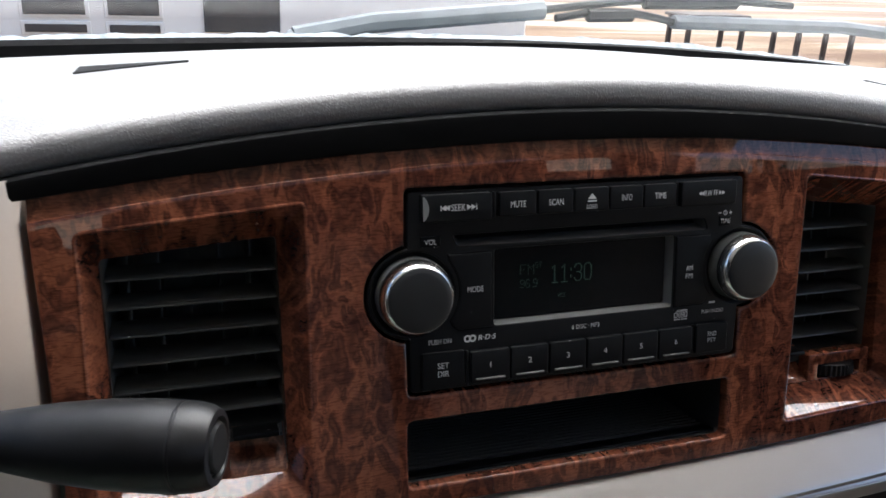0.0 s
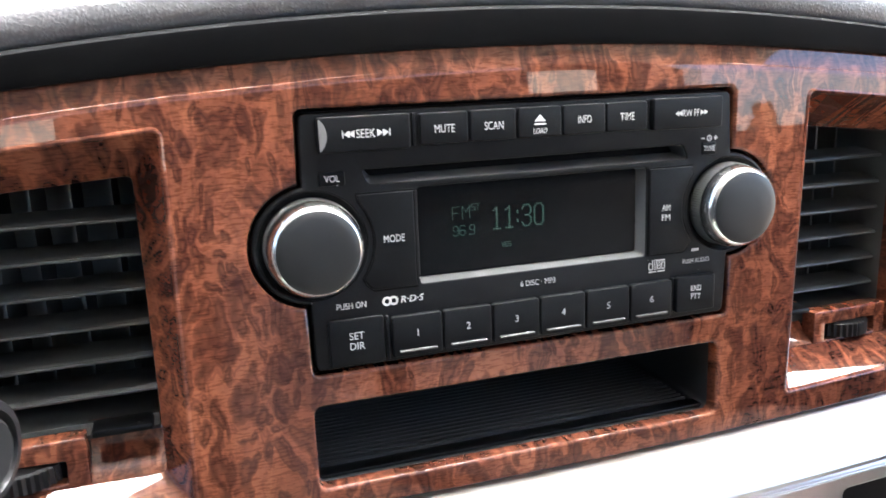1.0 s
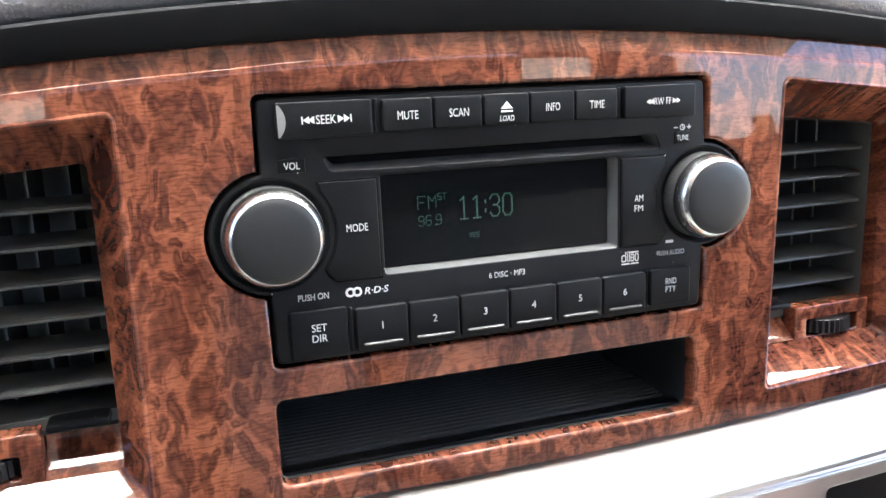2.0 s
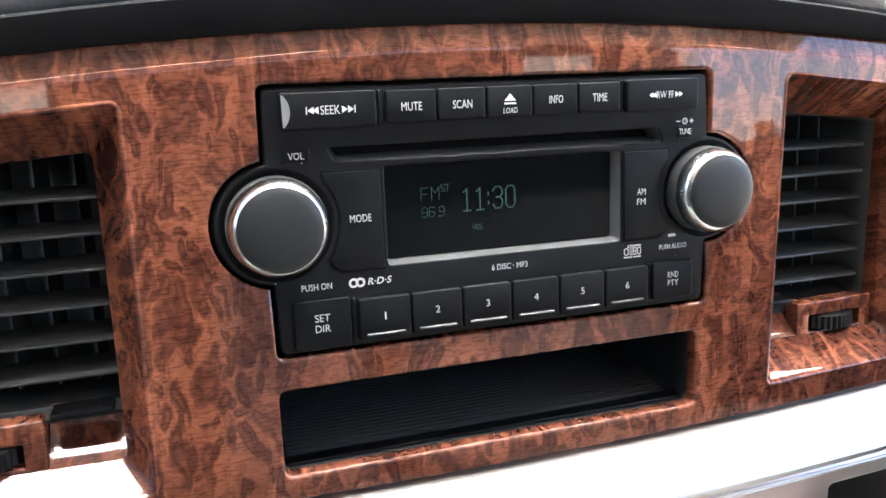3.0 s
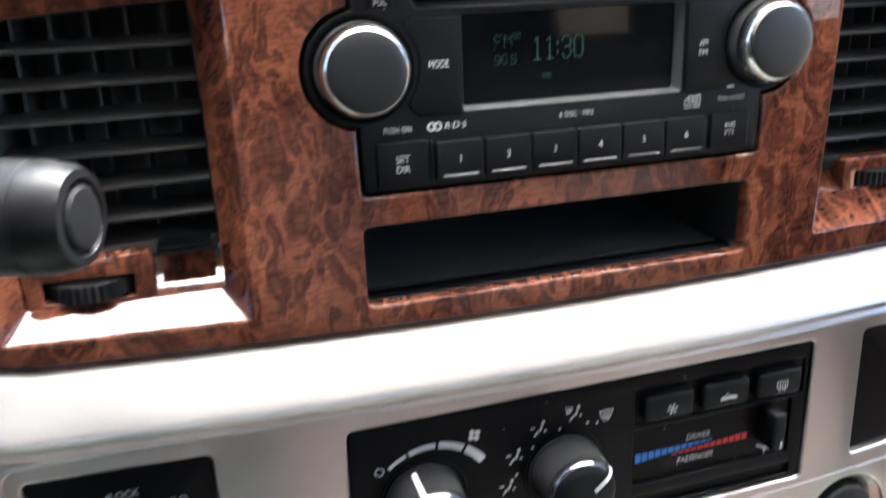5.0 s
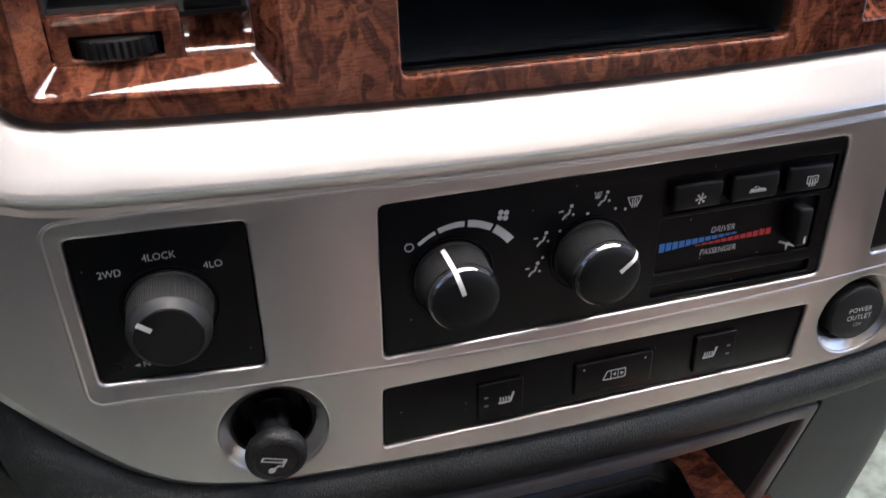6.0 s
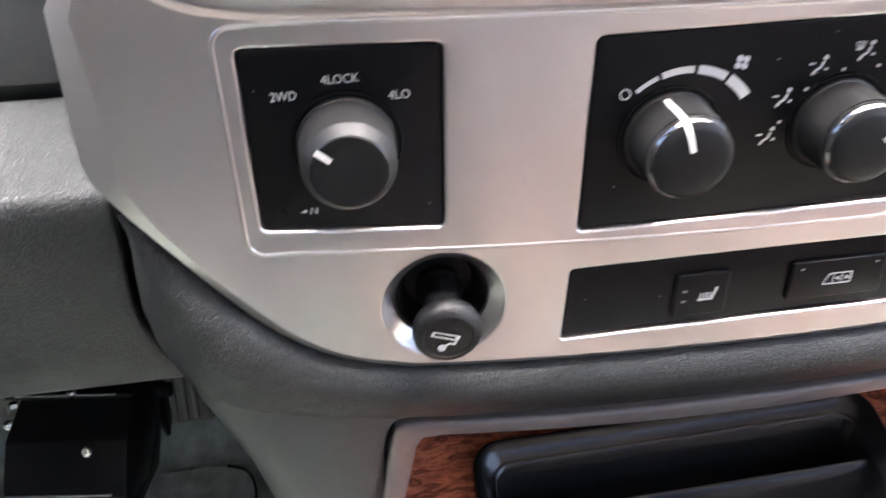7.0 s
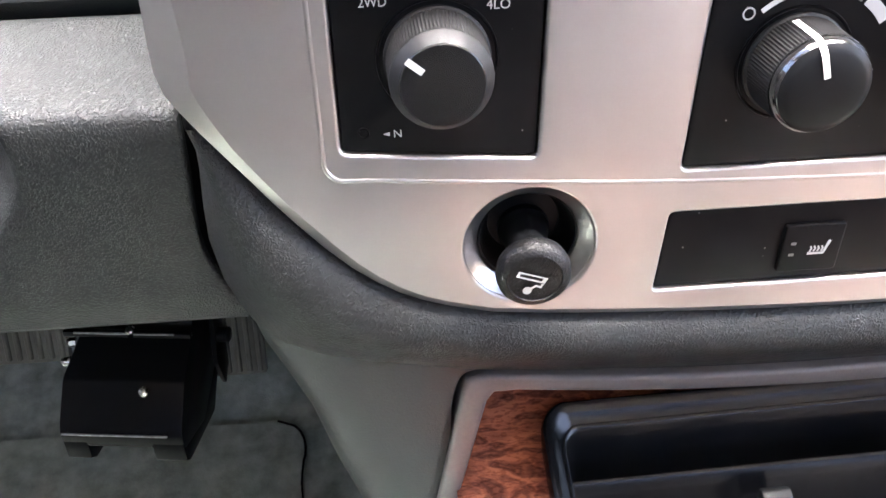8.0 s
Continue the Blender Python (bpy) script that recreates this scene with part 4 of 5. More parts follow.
def big_knob(name, c, parent, glossy, angle):
    """A ribbed control knob: skirt, edge and a slightly domed face with its pointer."""
    def tall(profile):
        return [(r, h * 1.28) for r, h in profile]

    kn = part(name, lathe(tall([(0.0163, 0.0), (0.0163, 0.0010), (0.0157, 0.0014), (0.0152, 0.0120), (0.0150, 0.0130)]), c, 180, (2, 3)), RUBBER, parent, "ribbed black control knob", sharp=20)
    if glossy:
        part("edge", lathe(tall([(0.0149, 0.0126), (0.0152, 0.0131), (0.0152, 0.0139), (0.0148, 0.0150), (0.0139, 0.0160)]), c, 72), CLEAR_EDGE, kn, "glossy rounded edge", sharp=60)
        part("cap", lathe(tall([(0.0140, 0.0159), (0.0128, 0.0167), (0.0110, 0.0172), (0.0060, 0.0175), (0.0, 0.0176)]), c, 56), BLACK, kn, sharp=60)
        part("pointer", needle(c, angle, tall([(0.0042, 0.01785), (0.0080, 0.0177), (0.0110, 0.0175), (0.0128, 0.0170), (0.0141, 0.0161), (0.0150, 0.0151), (0.01545, 0.0139), (0.01545, 0.0128), (0.0159, 0.0030)]), 0.0020), PRINT, kn, "white pointer bar")
    else:
        part("edge", lathe(tall([(0.0149, 0.0128), (0.0151, 0.0133), (0.0148, 0.0140), (0.0126, 0.0164), (0.0123, 0.0167)]), c, 72), RUBBER, kn, "bevelled edge", sharp=40)
        part("cap", lathe(tall([(0.0124, 0.0166), (0.0119, 0.0170), (0.0, 0.0171)]), c, 56), KNOBFACE, kn)
        part("pointer", needle(c, angle, tall([(0.0070, 0.0174), (0.0128, 0.0174)]), 0.0021), PRINT, kn, "white pointer bar")
    part("well", lathe([(0.0186, 0.0), (0.0184, 0.0005), (0.0180, 0.0005), (0.0176, 0.0)], c, 64), GLOSS, kn)
    return kn


big_knob("selector_knob", (-0.1918, -0.0066, 0.5915), fwd, False, 141)
bin_ = thing("black_pocket_panel", (0.167, -0.006, 0.558), "plain square black panel beside the heater controls", "panel")
part("panel", plate(offset(BIN, 0.0004), (), -0.0050, 0.002, 0.0006), GLOSS, bin_)

# heater and air controls
clim = thing("climate_control", (-0.002, -0.006, 0.549), "black heater panel with two knobs, three buttons and a slider", "climate control")
GROOVE = rrect(0.0160, 0.0985, 0.5660, 0.5945, 0.0015)
FOOTG = rrect(0.0150, 0.1005, 0.5535, 0.5600, 0.0012)
TOPG = rrect(0.0160, 0.1040, 0.5965, 0.6145, 0.002)
part("panel", plate(offset(CLIM, 0.0004), [GROOVE, FOOTG, TOPG], -0.0066, 0.002, 0.0006), GLOSS, clim)
for loop, dep in ((GROOVE, -0.0048), (FOOTG, -0.0044), (TOPG, -0.0052)):
    part("inlay", plate(offset(loop, -0.001), (), dep, 0.003, 0.0002, 1), GLOSS, clim)
big_knob("fan_knob", (-0.0800, -0.0066, 0.5842), clim, True, 107)
big_knob("airflow_knob", (-0.0175, -0.0066, 0.5838), clim, True, 36)
c0 = (-0.0760, 0.5809)
segs = []
for a0, a1, w in ((131, 113, 0.0016), (110, 86, 0.0024), (83, 60, 0.0031), (57, 36, 0.0037)):
    r0 = 0.0270
    segs.append(arc(*c0, r0 + w / 2, a0, a1, 8) + arc(*c0, r0 - w / 2, a1, a0, 8))
part("fan_scale", ink(segs, YP), PRINT, clim)
part("off_mark", ink([[arc(-0.0976, 0.6008, 0.0020, 0, 345, 18), arc(-0.0976, 0.6008, 0.0015, 345, 0, 18)]], YP), PRINT, clim)
fx, fz = -0.0575, 0.6090
part("fan_mark", ink([arc(fx + 0.0017 * math.cos(a), fz + 0.0017 * math.sin(a), 0.0012, 0, 330, 11) for a in (0.6, 2.17, 3.74, 5.31)], YP), PRINT, clim)


def seat_person(x, z, s):
    """A seated figure's pictogram drawn as bars: seat, back, head dot, arrow."""
    return [stroke([(x - 0.9 * s, z - 1.2 * s), (x - 0.2 * s, z - 0.3 * s), (x + 0.4 * s, z - 0.1 * s), (x + 0.8 * s, z + 1.0 * s)], 0.45 * s), arc(x + 1.0 * s, z + 1.6 * s, 0.42 * s, 0, 330, 10), rrect(x - 1.7 * s, x - 0.7 * s, z + 0.5 * s, z + 0.85 * s, 0.0001), rrect(x + 1.2 * s, x + 1.7 * s, z - 0.6 * s, z - 0.1 * s, 0.0001)]


for x, z in ((-0.0436, 0.5800), (-0.0402, 0.5942), (-0.0292, 0.6050), (-0.0130, 0.6090)):
    part("airflow_mark", ink(seat_person(x, z, 0.0021), YP), PRINT, clim)


def screen_mark(x, z, s):
    return [[[(x - 1.6 * s, z + 1.0 * s), (x + 1.6 * s, z + 1.0 * s), (x + 0.9 * s, z - 0.9 * s), (x - 0.9 * s, z - 0.9 * s)], [(x - 0.7 * s, z - 0.65 * s), (x + 0.7 * s, z - 0.65 * s), (x + 1.25 * s, z + 0.75 * s), (x - 1.25 * s, z + 0.75 * s)]]] + [stroke([(x + k * s, z - 1.4 * s), (x + (k + 0.18) * s, z - 0.6 * s), (x + k * s, z + 0.1 * s), (x + (k + 0.15) * s, z + 0.6 * s)], 0.25 * s) for k in (-0.5, 0.0, 0.5)]


part("demist_mark", ink(screen_mark(0.0022, 0.6062, 0.0022), YP), PRINT, clim)
part("demist_mark", ink(screen_mark(-0.0152, 0.6118, 0.0012), YP), PRINT, clim)
for x, z in ((-0.0394, 0.5858), (-0.0319, 0.5974), (-0.0195, 0.6036), (-0.0066, 0.6040), (-0.0020, 0.6030)):
    part("dot_mark", ink([arc(x, z, 0.0007, 0, 330, 9)], YP), PRINT, clim)
for i, (x0, x1) in enumerate(((0.0198, 0.0436), (0.0486, 0.0722), (0.0768, 0.1000))):
    b = part("push_button", box(x0, x1, -0.0098, -0.0045, 0.5990, 0.6114, 0.0016, 3), BLACK, clim)
    mx, mz, yb = (x0 + x1) / 2 + 0.001, 0.6040, -0.00995
    if i == 0:
        marks = [stroke([(mx - 0.0024 * math.cos(a), mz - 0.0024 * math.sin(a)), (mx + 0.0024 * math.cos(a), mz + 0.0024 * math.sin(a))], 0.0005) for a in (0.2, 1.25, 2.3)]
        marks += [arc(mx + 0.0021 * math.cos(a), mz + 0.0021 * math.sin(a), 0.0006, 0, 300, 5) for a in (0.2, 1.25, 2.3, 3.34, 4.39, 5.44)]
    elif i == 1:
        marks = [stroke([(mx - 0.0042, mz - 0.0010), (mx - 0.0038, mz + 0.0004), (mx - 0.0020, mz + 0.0008), (mx - 0.0008, mz + 0.0022), (mx + 0.0012, mz + 0.0022), (mx + 0.0024, mz + 0.0008), (mx + 0.0040, mz + 0.0002), (mx + 0.0042, mz - 0.0010), (mx - 0.0042, mz - 0.0010)], 0.0004), stroke([(mx - 0.0012, mz - 0.0002), (mx + 0.0014, mz + 0.0004), (mx - 0.0004, mz + 0.0012)], 0.0005)]
    else:
        marks = [[rrect(mx - 0.0030, mx + 0.0030, mz - 0.0012, mz + 0.0026, 0.0006), rrect(mx - 0.0026, mx + 0.0026, mz - 0.0008, mz + 0.0022, 0.0005)]] + [stroke([(mx + k, mz - 0.0026), (mx + k + 0.0003, mz - 0.0010), (mx + k, mz + 0.0004), (mx + k + 0.0003, mz + 0.0016)], 0.0005) for k in (-0.0014, 0, 0.0014)]
    part("button_mark", ink(marks, yb), PRINT, b)
YI = -0.0051
letters("DRIVER", 0.0500, 0.5842, 0.0032, 0.0134, YI, clim, None, "lettering", 0.2)
letters("PASSENGER", 0.0490, 0.5732, 0.0032, 0.0204, YI, clim, None, "lettering", 0.2)
for i in range(12):
    x = 0.0180 + i * 0.00335
    w = 0.0056 * (1 - i / 14)
    part("cold_bar", ink([[(x, 0.5812 - w * 0.8), (x + 0.0028, 0.5812 - w * 0.76), (x + 0.0028, 0.5812), (x, 0.5812)]], YI), BLUE, clim)
    x2 = 0.0762 - i * 0.00335
    part("warm_bar", ink([[(x2 - 0.0028, 0.5770), (x2, 0.5770), (x2, 0.5770 + w * 0.62), (x2 - 0.0028, 0.5770 + w * 0.58)]], YI), RED, clim)
sl = part("slider", box(0.0828, 0.0898, -0.0150, -0.0045, 0.5735, 0.5925, 0.0014, 3), BLACK, clim)
part("slider_mark", ink([rrect(0.0868, 0.0880, 0.5748, 0.5785, 0.0002)], -0.01515), PRINT, sl)
part("arrow_mark", ink([[(0.0868 + a, 0.5690 + b) for a, b in p] for p in ([(-0.0010, 0.0010), (0.0010, 0.0010), (0.0, -0.0036)], [(-0.0050, 0.0022), (-0.0044, 0.0032), (0.0050, -0.0008), (0.0046, -0.0018)], [(0.0002, 0.0014), (0.0030, 0.0026), (0.0034, 0.0018), (0.0006, 0.0004)])], YI), PRINT, clim)

# seat heater and window switches
sw = thing("switch_strip", (-0.005, -0.006, 0.499), "long black strip of seat heater and rear window switches", "switch panel")
part("panel", plate(offset(SWI, 0.0004), (), -0.0062, 0.002, 0.0006), GLOSS, sw)
YS = -0.0083
for x0, x1, z0, z1, side in ((-0.0690, -0.0468, 0.5040, 0.5240, -1), (-0.0205, 0.0200, 0.5060, 0.5240, 0), (0.0435, 0.0660, 0.5050, 0.5262, 1)):
    b = button(x0, x1, z0, z1, -0.0081, 0.0, sw, "rocker_switch", GLOSS, 0.001, 0.0006)
    mx, mz = (x0 + x1) / 2, (z0 + z1) / 2
    if side:
        ox = mx - 0.0028 * side
        d = -side
        seat = [stroke([(ox - 0.0040, mz - 0.0022), (ox + 0.0018, mz - 0.0022), (ox + 0.0034, mz + 0.0032)], 0.0012)] + [stroke([(ox - 0.0034 + k, mz - 0.0014), (ox - 0.0028 + k, mz - 0.0002), (ox - 0.0034 + k, mz + 0.0010)], 0.0007) for k in (0, 0.0014, 0.0028, 0.0042)]
        part("seat_mark", ink(seat, YS), PRINT, b)
        part("level_lamps", ink([rrect(mx + 0.0072 * side - 0.001, mx + 0.0072 * side + 0.001, mz - 0.0030, mz - 0.0018, 0.0002), rrect(mx + 0.0072 * side - 0.001, mx + 0.0072 * side + 0.001, mz + 0.0018, mz + 0.0030, 0.0002)], YS), SCOOP, b)
    else:
        win = [[rounded([(mx - 0.0062, mz - 0.0028), (mx + 0.0062, mz - 0.0028), (mx + 0.0062, mz + 0.0028), (mx - 0.0038, mz + 0.0028)], 0.001), rounded([(mx - 0.0054, mz - 0.0022), (mx + 0.0056, mz - 0.0022), (mx + 0.0056, mz + 0.0022), (mx - 0.0034, mz + 0.0022)], 0.0008)], arrow(mx + 0.0010, mz, 0.0011, -1), arrow(mx + 0.0034, mz, 0.0011, 1), stroke([(mx + 0.0021, mz - 0.0022), (mx + 0.0021, mz + 0.0022)], 0.0004), stroke([(mx - 0.0016, mz - 0.0022), (mx - 0.0016, mz + 0.0022)], 0.0004)]
        part("window_mark", ink(win, YS), PRINT, b)
        part("level_lamps", ink([arc(mx - 0.016, mz + 0.0058, 0.0006, 0, 320, 8), arc(mx + 0.016, mz + 0.0062, 0.0006, 0, 320, 8)], YS), PRINT_DIM, b)


def dish(c):
    """The silver bowl round a socket."""
    return lathe([(0.0231, 0.0068), (0.0228, 0.0064), (0.0223, 0.0059), (0.0184, 0.0024), (0.0180, 0.0018), (0.0180, -0.016)], (c[0], 0.0, c[1] - 0.0010), 64)


part("socket_bowl", dish(LIGHTER), SILVER, silver)
part("socket_bowl", dish(OUTLET), SILVER, silver)
lighter = thing("cigarette_lighter", (LIGHTER[0], 0.0, LIGHTER[1]), "black push-in cigarette lighter in its dash socket", "car lighter")
lc = (LIGHTER[0], 0.0, LIGHTER[1] + 0.0004)
part("socket", lathe([(0.0179, -0.015), (0.0179, 0.0022), (0.0177, 0.0028), (0.0172, 0.0027), (0.0165, 0.0000), (0.0156, -0.0040), (0.0138, -0.0068), (0.0132, -0.0072), (0.0130, -0.0082), (0.0, -0.0084)], lc, 56), GLOSS, lighter)
AX = Vector((-0.03, -1, -0.03)).normalized()
kc = Vector(lc) + Vector((0, 0.006, -0.0030))
kn = part("stem", lathe([(0.0096, -0.003), (0.0095, 0.0006), (0.0091, 0.0010), (0.0084, 0.0024), (0.0076, 0.0090), (0.0070, 0.013), (0.0072, 0.018), (0.0086, 0.021)], kc, 48, axis=AX), BLACK, lighter)
part("knob", lathe([(0.0075, 0.0195), (0.0106, 0.0205), (0.0124, 0.0228), (0.0130, 0.0255), (0.0126, 0.0280), (0.0112, 0.0296), (0.0094, 0.0301), (0.0091, 0.0295), (0.0, 0.0298)], kc, 56, axis=AX), DULLKNOB, lighter, "grained black pull knob")
tip = kc + AX * 0.0301


def on_tip(pts):
    return [(tip.x + x, tip.y - 0.0003 - 0.03 * z, tip.z + z) for x, z in pts]


bm = bmesh.new()
for loops in ([[(-0.0056, 0.0040), (0.0044, 0.0004), (0.0032, -0.0018), (-0.0066, 0.0018)], [(-0.0054, 0.0020), (0.0022, -0.0007), (0.0028, 0.0004), (-0.0050, 0.0031)]], [arc(-0.0026, -0.0042, 0.0016, 0, 330, 10)], [stroke([(-0.0016, -0.0036), (0.0004, -0.0024), (0.0020, -0.0032), (0.0026, -0.0018)], 0.0009)]):
    cap(bm, [[bm.verts.new(p) for p in on_tip(lp)] for lp in loops], (0, -1, 0))
part("lighter_mark", bm, PRINT, lighter)
outlet = thing("power_outlet", (OUTLET[0], 0.0, OUTLET[1]), "capped black twelve-volt power outlet in its dash socket", "power socket")
oc = (OUTLET[0], 0.0, OUTLET[1])
part("socket", lathe([(0.0179, -0.015), (0.0179, 0.0022), (0.0176, 0.0028), (0.0170, 0.0026), (0.0160, -0.001), (0.0158, -0.009), (0, -0.009)], oc, 56), GLOSS, outlet)
part("cap", lathe([(0.0158, -0.009), (0.0160, 0.0060), (0.0154, 0.0084), (0.0130, 0.0094), (0.0, 0.0096)], oc, 56), RUBBER, outlet, "round black cap")
letters("POWER", oc[0], oc[2] + 0.0034, 0.0032, 0.0150, -0.0099, outlet, PRINT)
letters("OUTLET", oc[0], oc[2] - 0.0012, 0.0032, 0.0160, -0.0099, outlet, PRINT)
letters("12V", oc[0], oc[2] - 0.0056, 0.0022, 0.0050, -0.0099, outlet, PRINT_DIM)

# ---- console column below ----
column = thing("console_column", (MID, 0.1, 0.06), "slate grey grained plastic console below the silver panel", "console", kind="structure")


def opening_top(x):
    return 0.4278 + 0.42 * (x - MID) ** 2


def mir(pts):
    return [(2 * MID - x, z) for x, z in reversed(pts)]


# the line where console and knee panel meet
GAP = [(-0.2820, 0.5765), (-0.2813, 0.5735), (-0.2783, 0.5640), (-0.2781, 0.5560), (-0.2787, 0.5443), (-0.2799, 0.5291), (-0.2803, 0.5129), (-0.2792, 0.5018), (-0.2760, 0.4912), (-0.2716, 0.4795), (-0.2670, 0.4700), (-0.2575, 0.4540), (-0.250, 0.440)]
side = [(-0.2690, 0.585), (-0.2740, 0.560), (-0.2748, 0.520), (-0.2745, 0.492), (-0.2725, 0.475), (-0.2690, 0.460), (-0.2610, 0.4400), (-0.2529, 0.4186), (-0.2436, 0.3799), (-0.2326, 0.3441), (-0.2220, 0.300), (-0.215, 0.25), (-0.21, 0.10)]
TRAY = [(-0.1990, 0.310), (-0.1732, 0.4318), (-0.1702, 0.4368)] + [(x, opening_top(x)) for x in span(-0.160, 0.126, 20)] + [(0.1365, 0.4360), (0.1350, 0.4310), (0.0795, 0.310)]
TRAY_OUT = rounded([(x - 0.0105 if x < MID else x + 0.0105, z + (-0.012 if z < 0.33 else 0.0098)) for x, z in TRAY], 0.007)
TRAY_OUT = TRAY_OUT if area(TRAY_OUT) > 0 else TRAY_OUT[::-1]
body = side + [(-0.205, 0.06), (2 * MID + 0.205, 0.06)] + mir(side) + [(2 * MID + 0.24, 0.60), (-0.24 + 0.0, 0.60)]
part("body", plate(body, [offset(TRAY_OUT, -0.0024)], 0.0105, 0.34, 0.030, 10, back_fill=False, hole_bevel=0.0012), SMOOTH_SLATE, column, sharp=70)
lip = [p for p in low if p[1] < 0.5765]
BOLSTER = [(-0.06, 0.0060), (0.01, 0.0015), (0.03, -0.0045), (0.07, -0.0072), (0.16, -0.0108), (0.30, -0.0122), (0.45, -0.0102), (0.60, -0.0050), (0.75, 0.0025), (0.88, 0.0110), (0.97, 0.0190), (1.0, 0.0220), (1.0, 0.034)]
reach = [0.0]
for a, b in zip(lip, lip[1:]):
    reach.append(reach[-1] + math.dist(a, b))
ends = []
for (x, z), (wx, wz), s in zip(lip, outward(lip, 0.044), reach):
    k = min(1.0, 0.06 + min(s, reach[-1] - s) / 0.060)
    ox, oz = x + (wx - x) * k, z + (wz - z) * k
    g = curve(GAP, oz) + 0.0016
    b = max(0.0, min(1.0, (min(s, reach[-1] - s) - 0.080) / 0.050))
    b = b * b * (3 - 2 * b)
    ox = ox * b + (g if x < MID else 2 * MID - g) * (1 - b)
    ends.append((max(g, min(2 * MID - g, ox)), oz, k, b))
EASED = [y for d, y in BOLSTER[:6]] + [-0.0104, -0.0062, 0.0000, 0.0062, 0.0096, 0.0108, 0.0300]
rows = [[(x + (ox - x) * d, y * (1 - b) + e * b + 0.016 * (1 - k) * (1 - 0.6 * max(0, d)), z + (oz - z) * d) for (x, z), (ox, oz, k, b) in zip(lip, ends)] for (d, y), e in zip(BOLSTER, EASED)]
part("bolster", loft(rows), SLATE, column, sharp=80)
fr = plate(TRAY_OUT, [TRAY[::-1]], 0.0085, 0.06, 0.0022, 3, back_fill=False)
part("tray_frame", fr, FRAME_GREY, column, "plain grey frame round the tray opening")
LIMB = [(0.1375, 0.4420), (0.1355, 0.4320), (0.1160, 0.3900), (0.0795, 0.310)]
part("side_wall", loft([[(x - 0.032 * k + 0.001, 0.012 + 0.075 * k, z) for x, z in LIMB] for k in span(0, 1.6, 5)]), SMOOTH_SLATE, column, "plain inner cheek of the tray opening")
# black sheet added behind the tray, where the opening falls into shade
part("recess", loft([[(x, y, z) for x in (-0.2, 0.16)] for y, z in ((0.02, 0.468), (0.085, 0.462), (0.092, 0.40), (0.092, 0.30))]), LIP, column, "black sheet standing in for the shade behind the tray")
# black strip added so that the gap reads as deep shade
part("gap_backing", loft([[(x - 0.012, 0.042, z), (x + 0.010, 0.042, z)] for x, z in GAP[3:]]), LIP, column, "black strip standing in for the shade between dash and console")

# shelf and tray inside the opening
shelf = thing("wood_shelf", (MID, 0.0, 0.34), "glossy burl console shelf sloping out under the opening", "shelf")


def shelf_z(y):
    return 0.3740 + 0.32 * y


TX0, TX1, TY0, TY1 = -0.1450, 0.0715, -0.115, 0.0365
SX0, SX1 = -0.187, 0.127


def bulge(x):
    """The tray's rear edge bows away from the driver."""
    u = (x - (TX0 + TX1) / 2) / ((TX1 - TX0) / 2)
    return 0.016 * (1 - u * u)


def shelf_piece(x0, x1, y0, y1):
    """A slab of the sloping shelf with a rounded front."""
    n = 8
    rows = [[(x, y, shelf_z(y)) for x in span(x0, x1, n)] for y in span(y1, y0, 10)]
    rows += [[(x, y0 - 0.004, shelf_z(y0) - 0.004) for x in span(x0, x1, n)], [(x, y0 - 0.004, shelf_z(y0) - 0.014) for x in span(x0, x1, n)], [(x, y1, shelf_z(y1) - 0.014) for x in span(x0, x1, n)]]
    return loft(rows)


for x0, x1, y0, y1 in ((SX0, TX0 + 0.003, -0.13, 0.16), (TX1 - 0.003, SX1, -0.13, 0.16), (TX0 + 0.003, TX1 - 0.003, -0.13, TY0 + 0.003)):
    part("panel", shelf_piece(x0, x1, y0, y1), WOOD_LOW, shelf)
part("panel", loft([[(x, y0 + (0.16 - y0) * k, shelf_z(y0 + (0.16 - y0) * k)) for x, y0 in [(x, TY1 - 0.003 + bulge(x)) for x in span(TX0 + 0.003, TX1 - 0.003, 20)]] for k in span(1, 0, 6)]), WOOD_LOW, shelf)
tray = thing("coin_tray", (-0.03, 0.0, 0.34), "deep black plastic tray with raised rim and ridges", "tray")


def tray_row(inset, h):
    r = max(0.003, 0.012 - inset * 0.3)
    return [(x, y + bulge(x) * max(0.0, (y - TY0) / (TY1 - TY0)) ** 2, shelf_z(y) + h + 0.03 * (x - TX0)) for x, y in rrect(TX0 + inset, TX1 - inset, TY0 + inset, TY1 - inset, r, 6)]


rows = [tray_row(i, h) for i, h in ((0.004, -0.040), (0.0005, 0.001), (0.0, 0.010), (0.0008, 0.0122), (0.0020, 0.0130), (0.0034, 0.0126), (0.0060, 0.0098), (0.0084, 0.0072), (0.0094, 0.0065), (0.0101, 0.0068), (0.0110, 0.0063), (0.0118, 0.0050), (0.0150, -0.020), (0.0170, -0.0240), (0.021, -0.0255))]
bm = loft(rows, True)
bm.verts.ensure_lookup_table()
bm.faces.new(bm.verts[-len(rows[-1]):])
part("body", bm, TRAYBLACK, tray, sharp=32)
RY = 0.006
bm = loft([[(x, RY + dy, shelf_z(RY + dy) + h + 0.03 * (x - TX0)) for x in span(TX0 + 0.0125, TX1 - 0.0125, 8)] for dy, h in ((0.006, -0.026), (0.003, -0.0012), (0.0018, 0.0010), (0.0006, 0.0016), (-0.0006, 0.0010), (-0.003, -0.0040), (-0.012, -0.026))])
part("cross_ridge", bm, TRAYBLACK, tray, sharp=38)
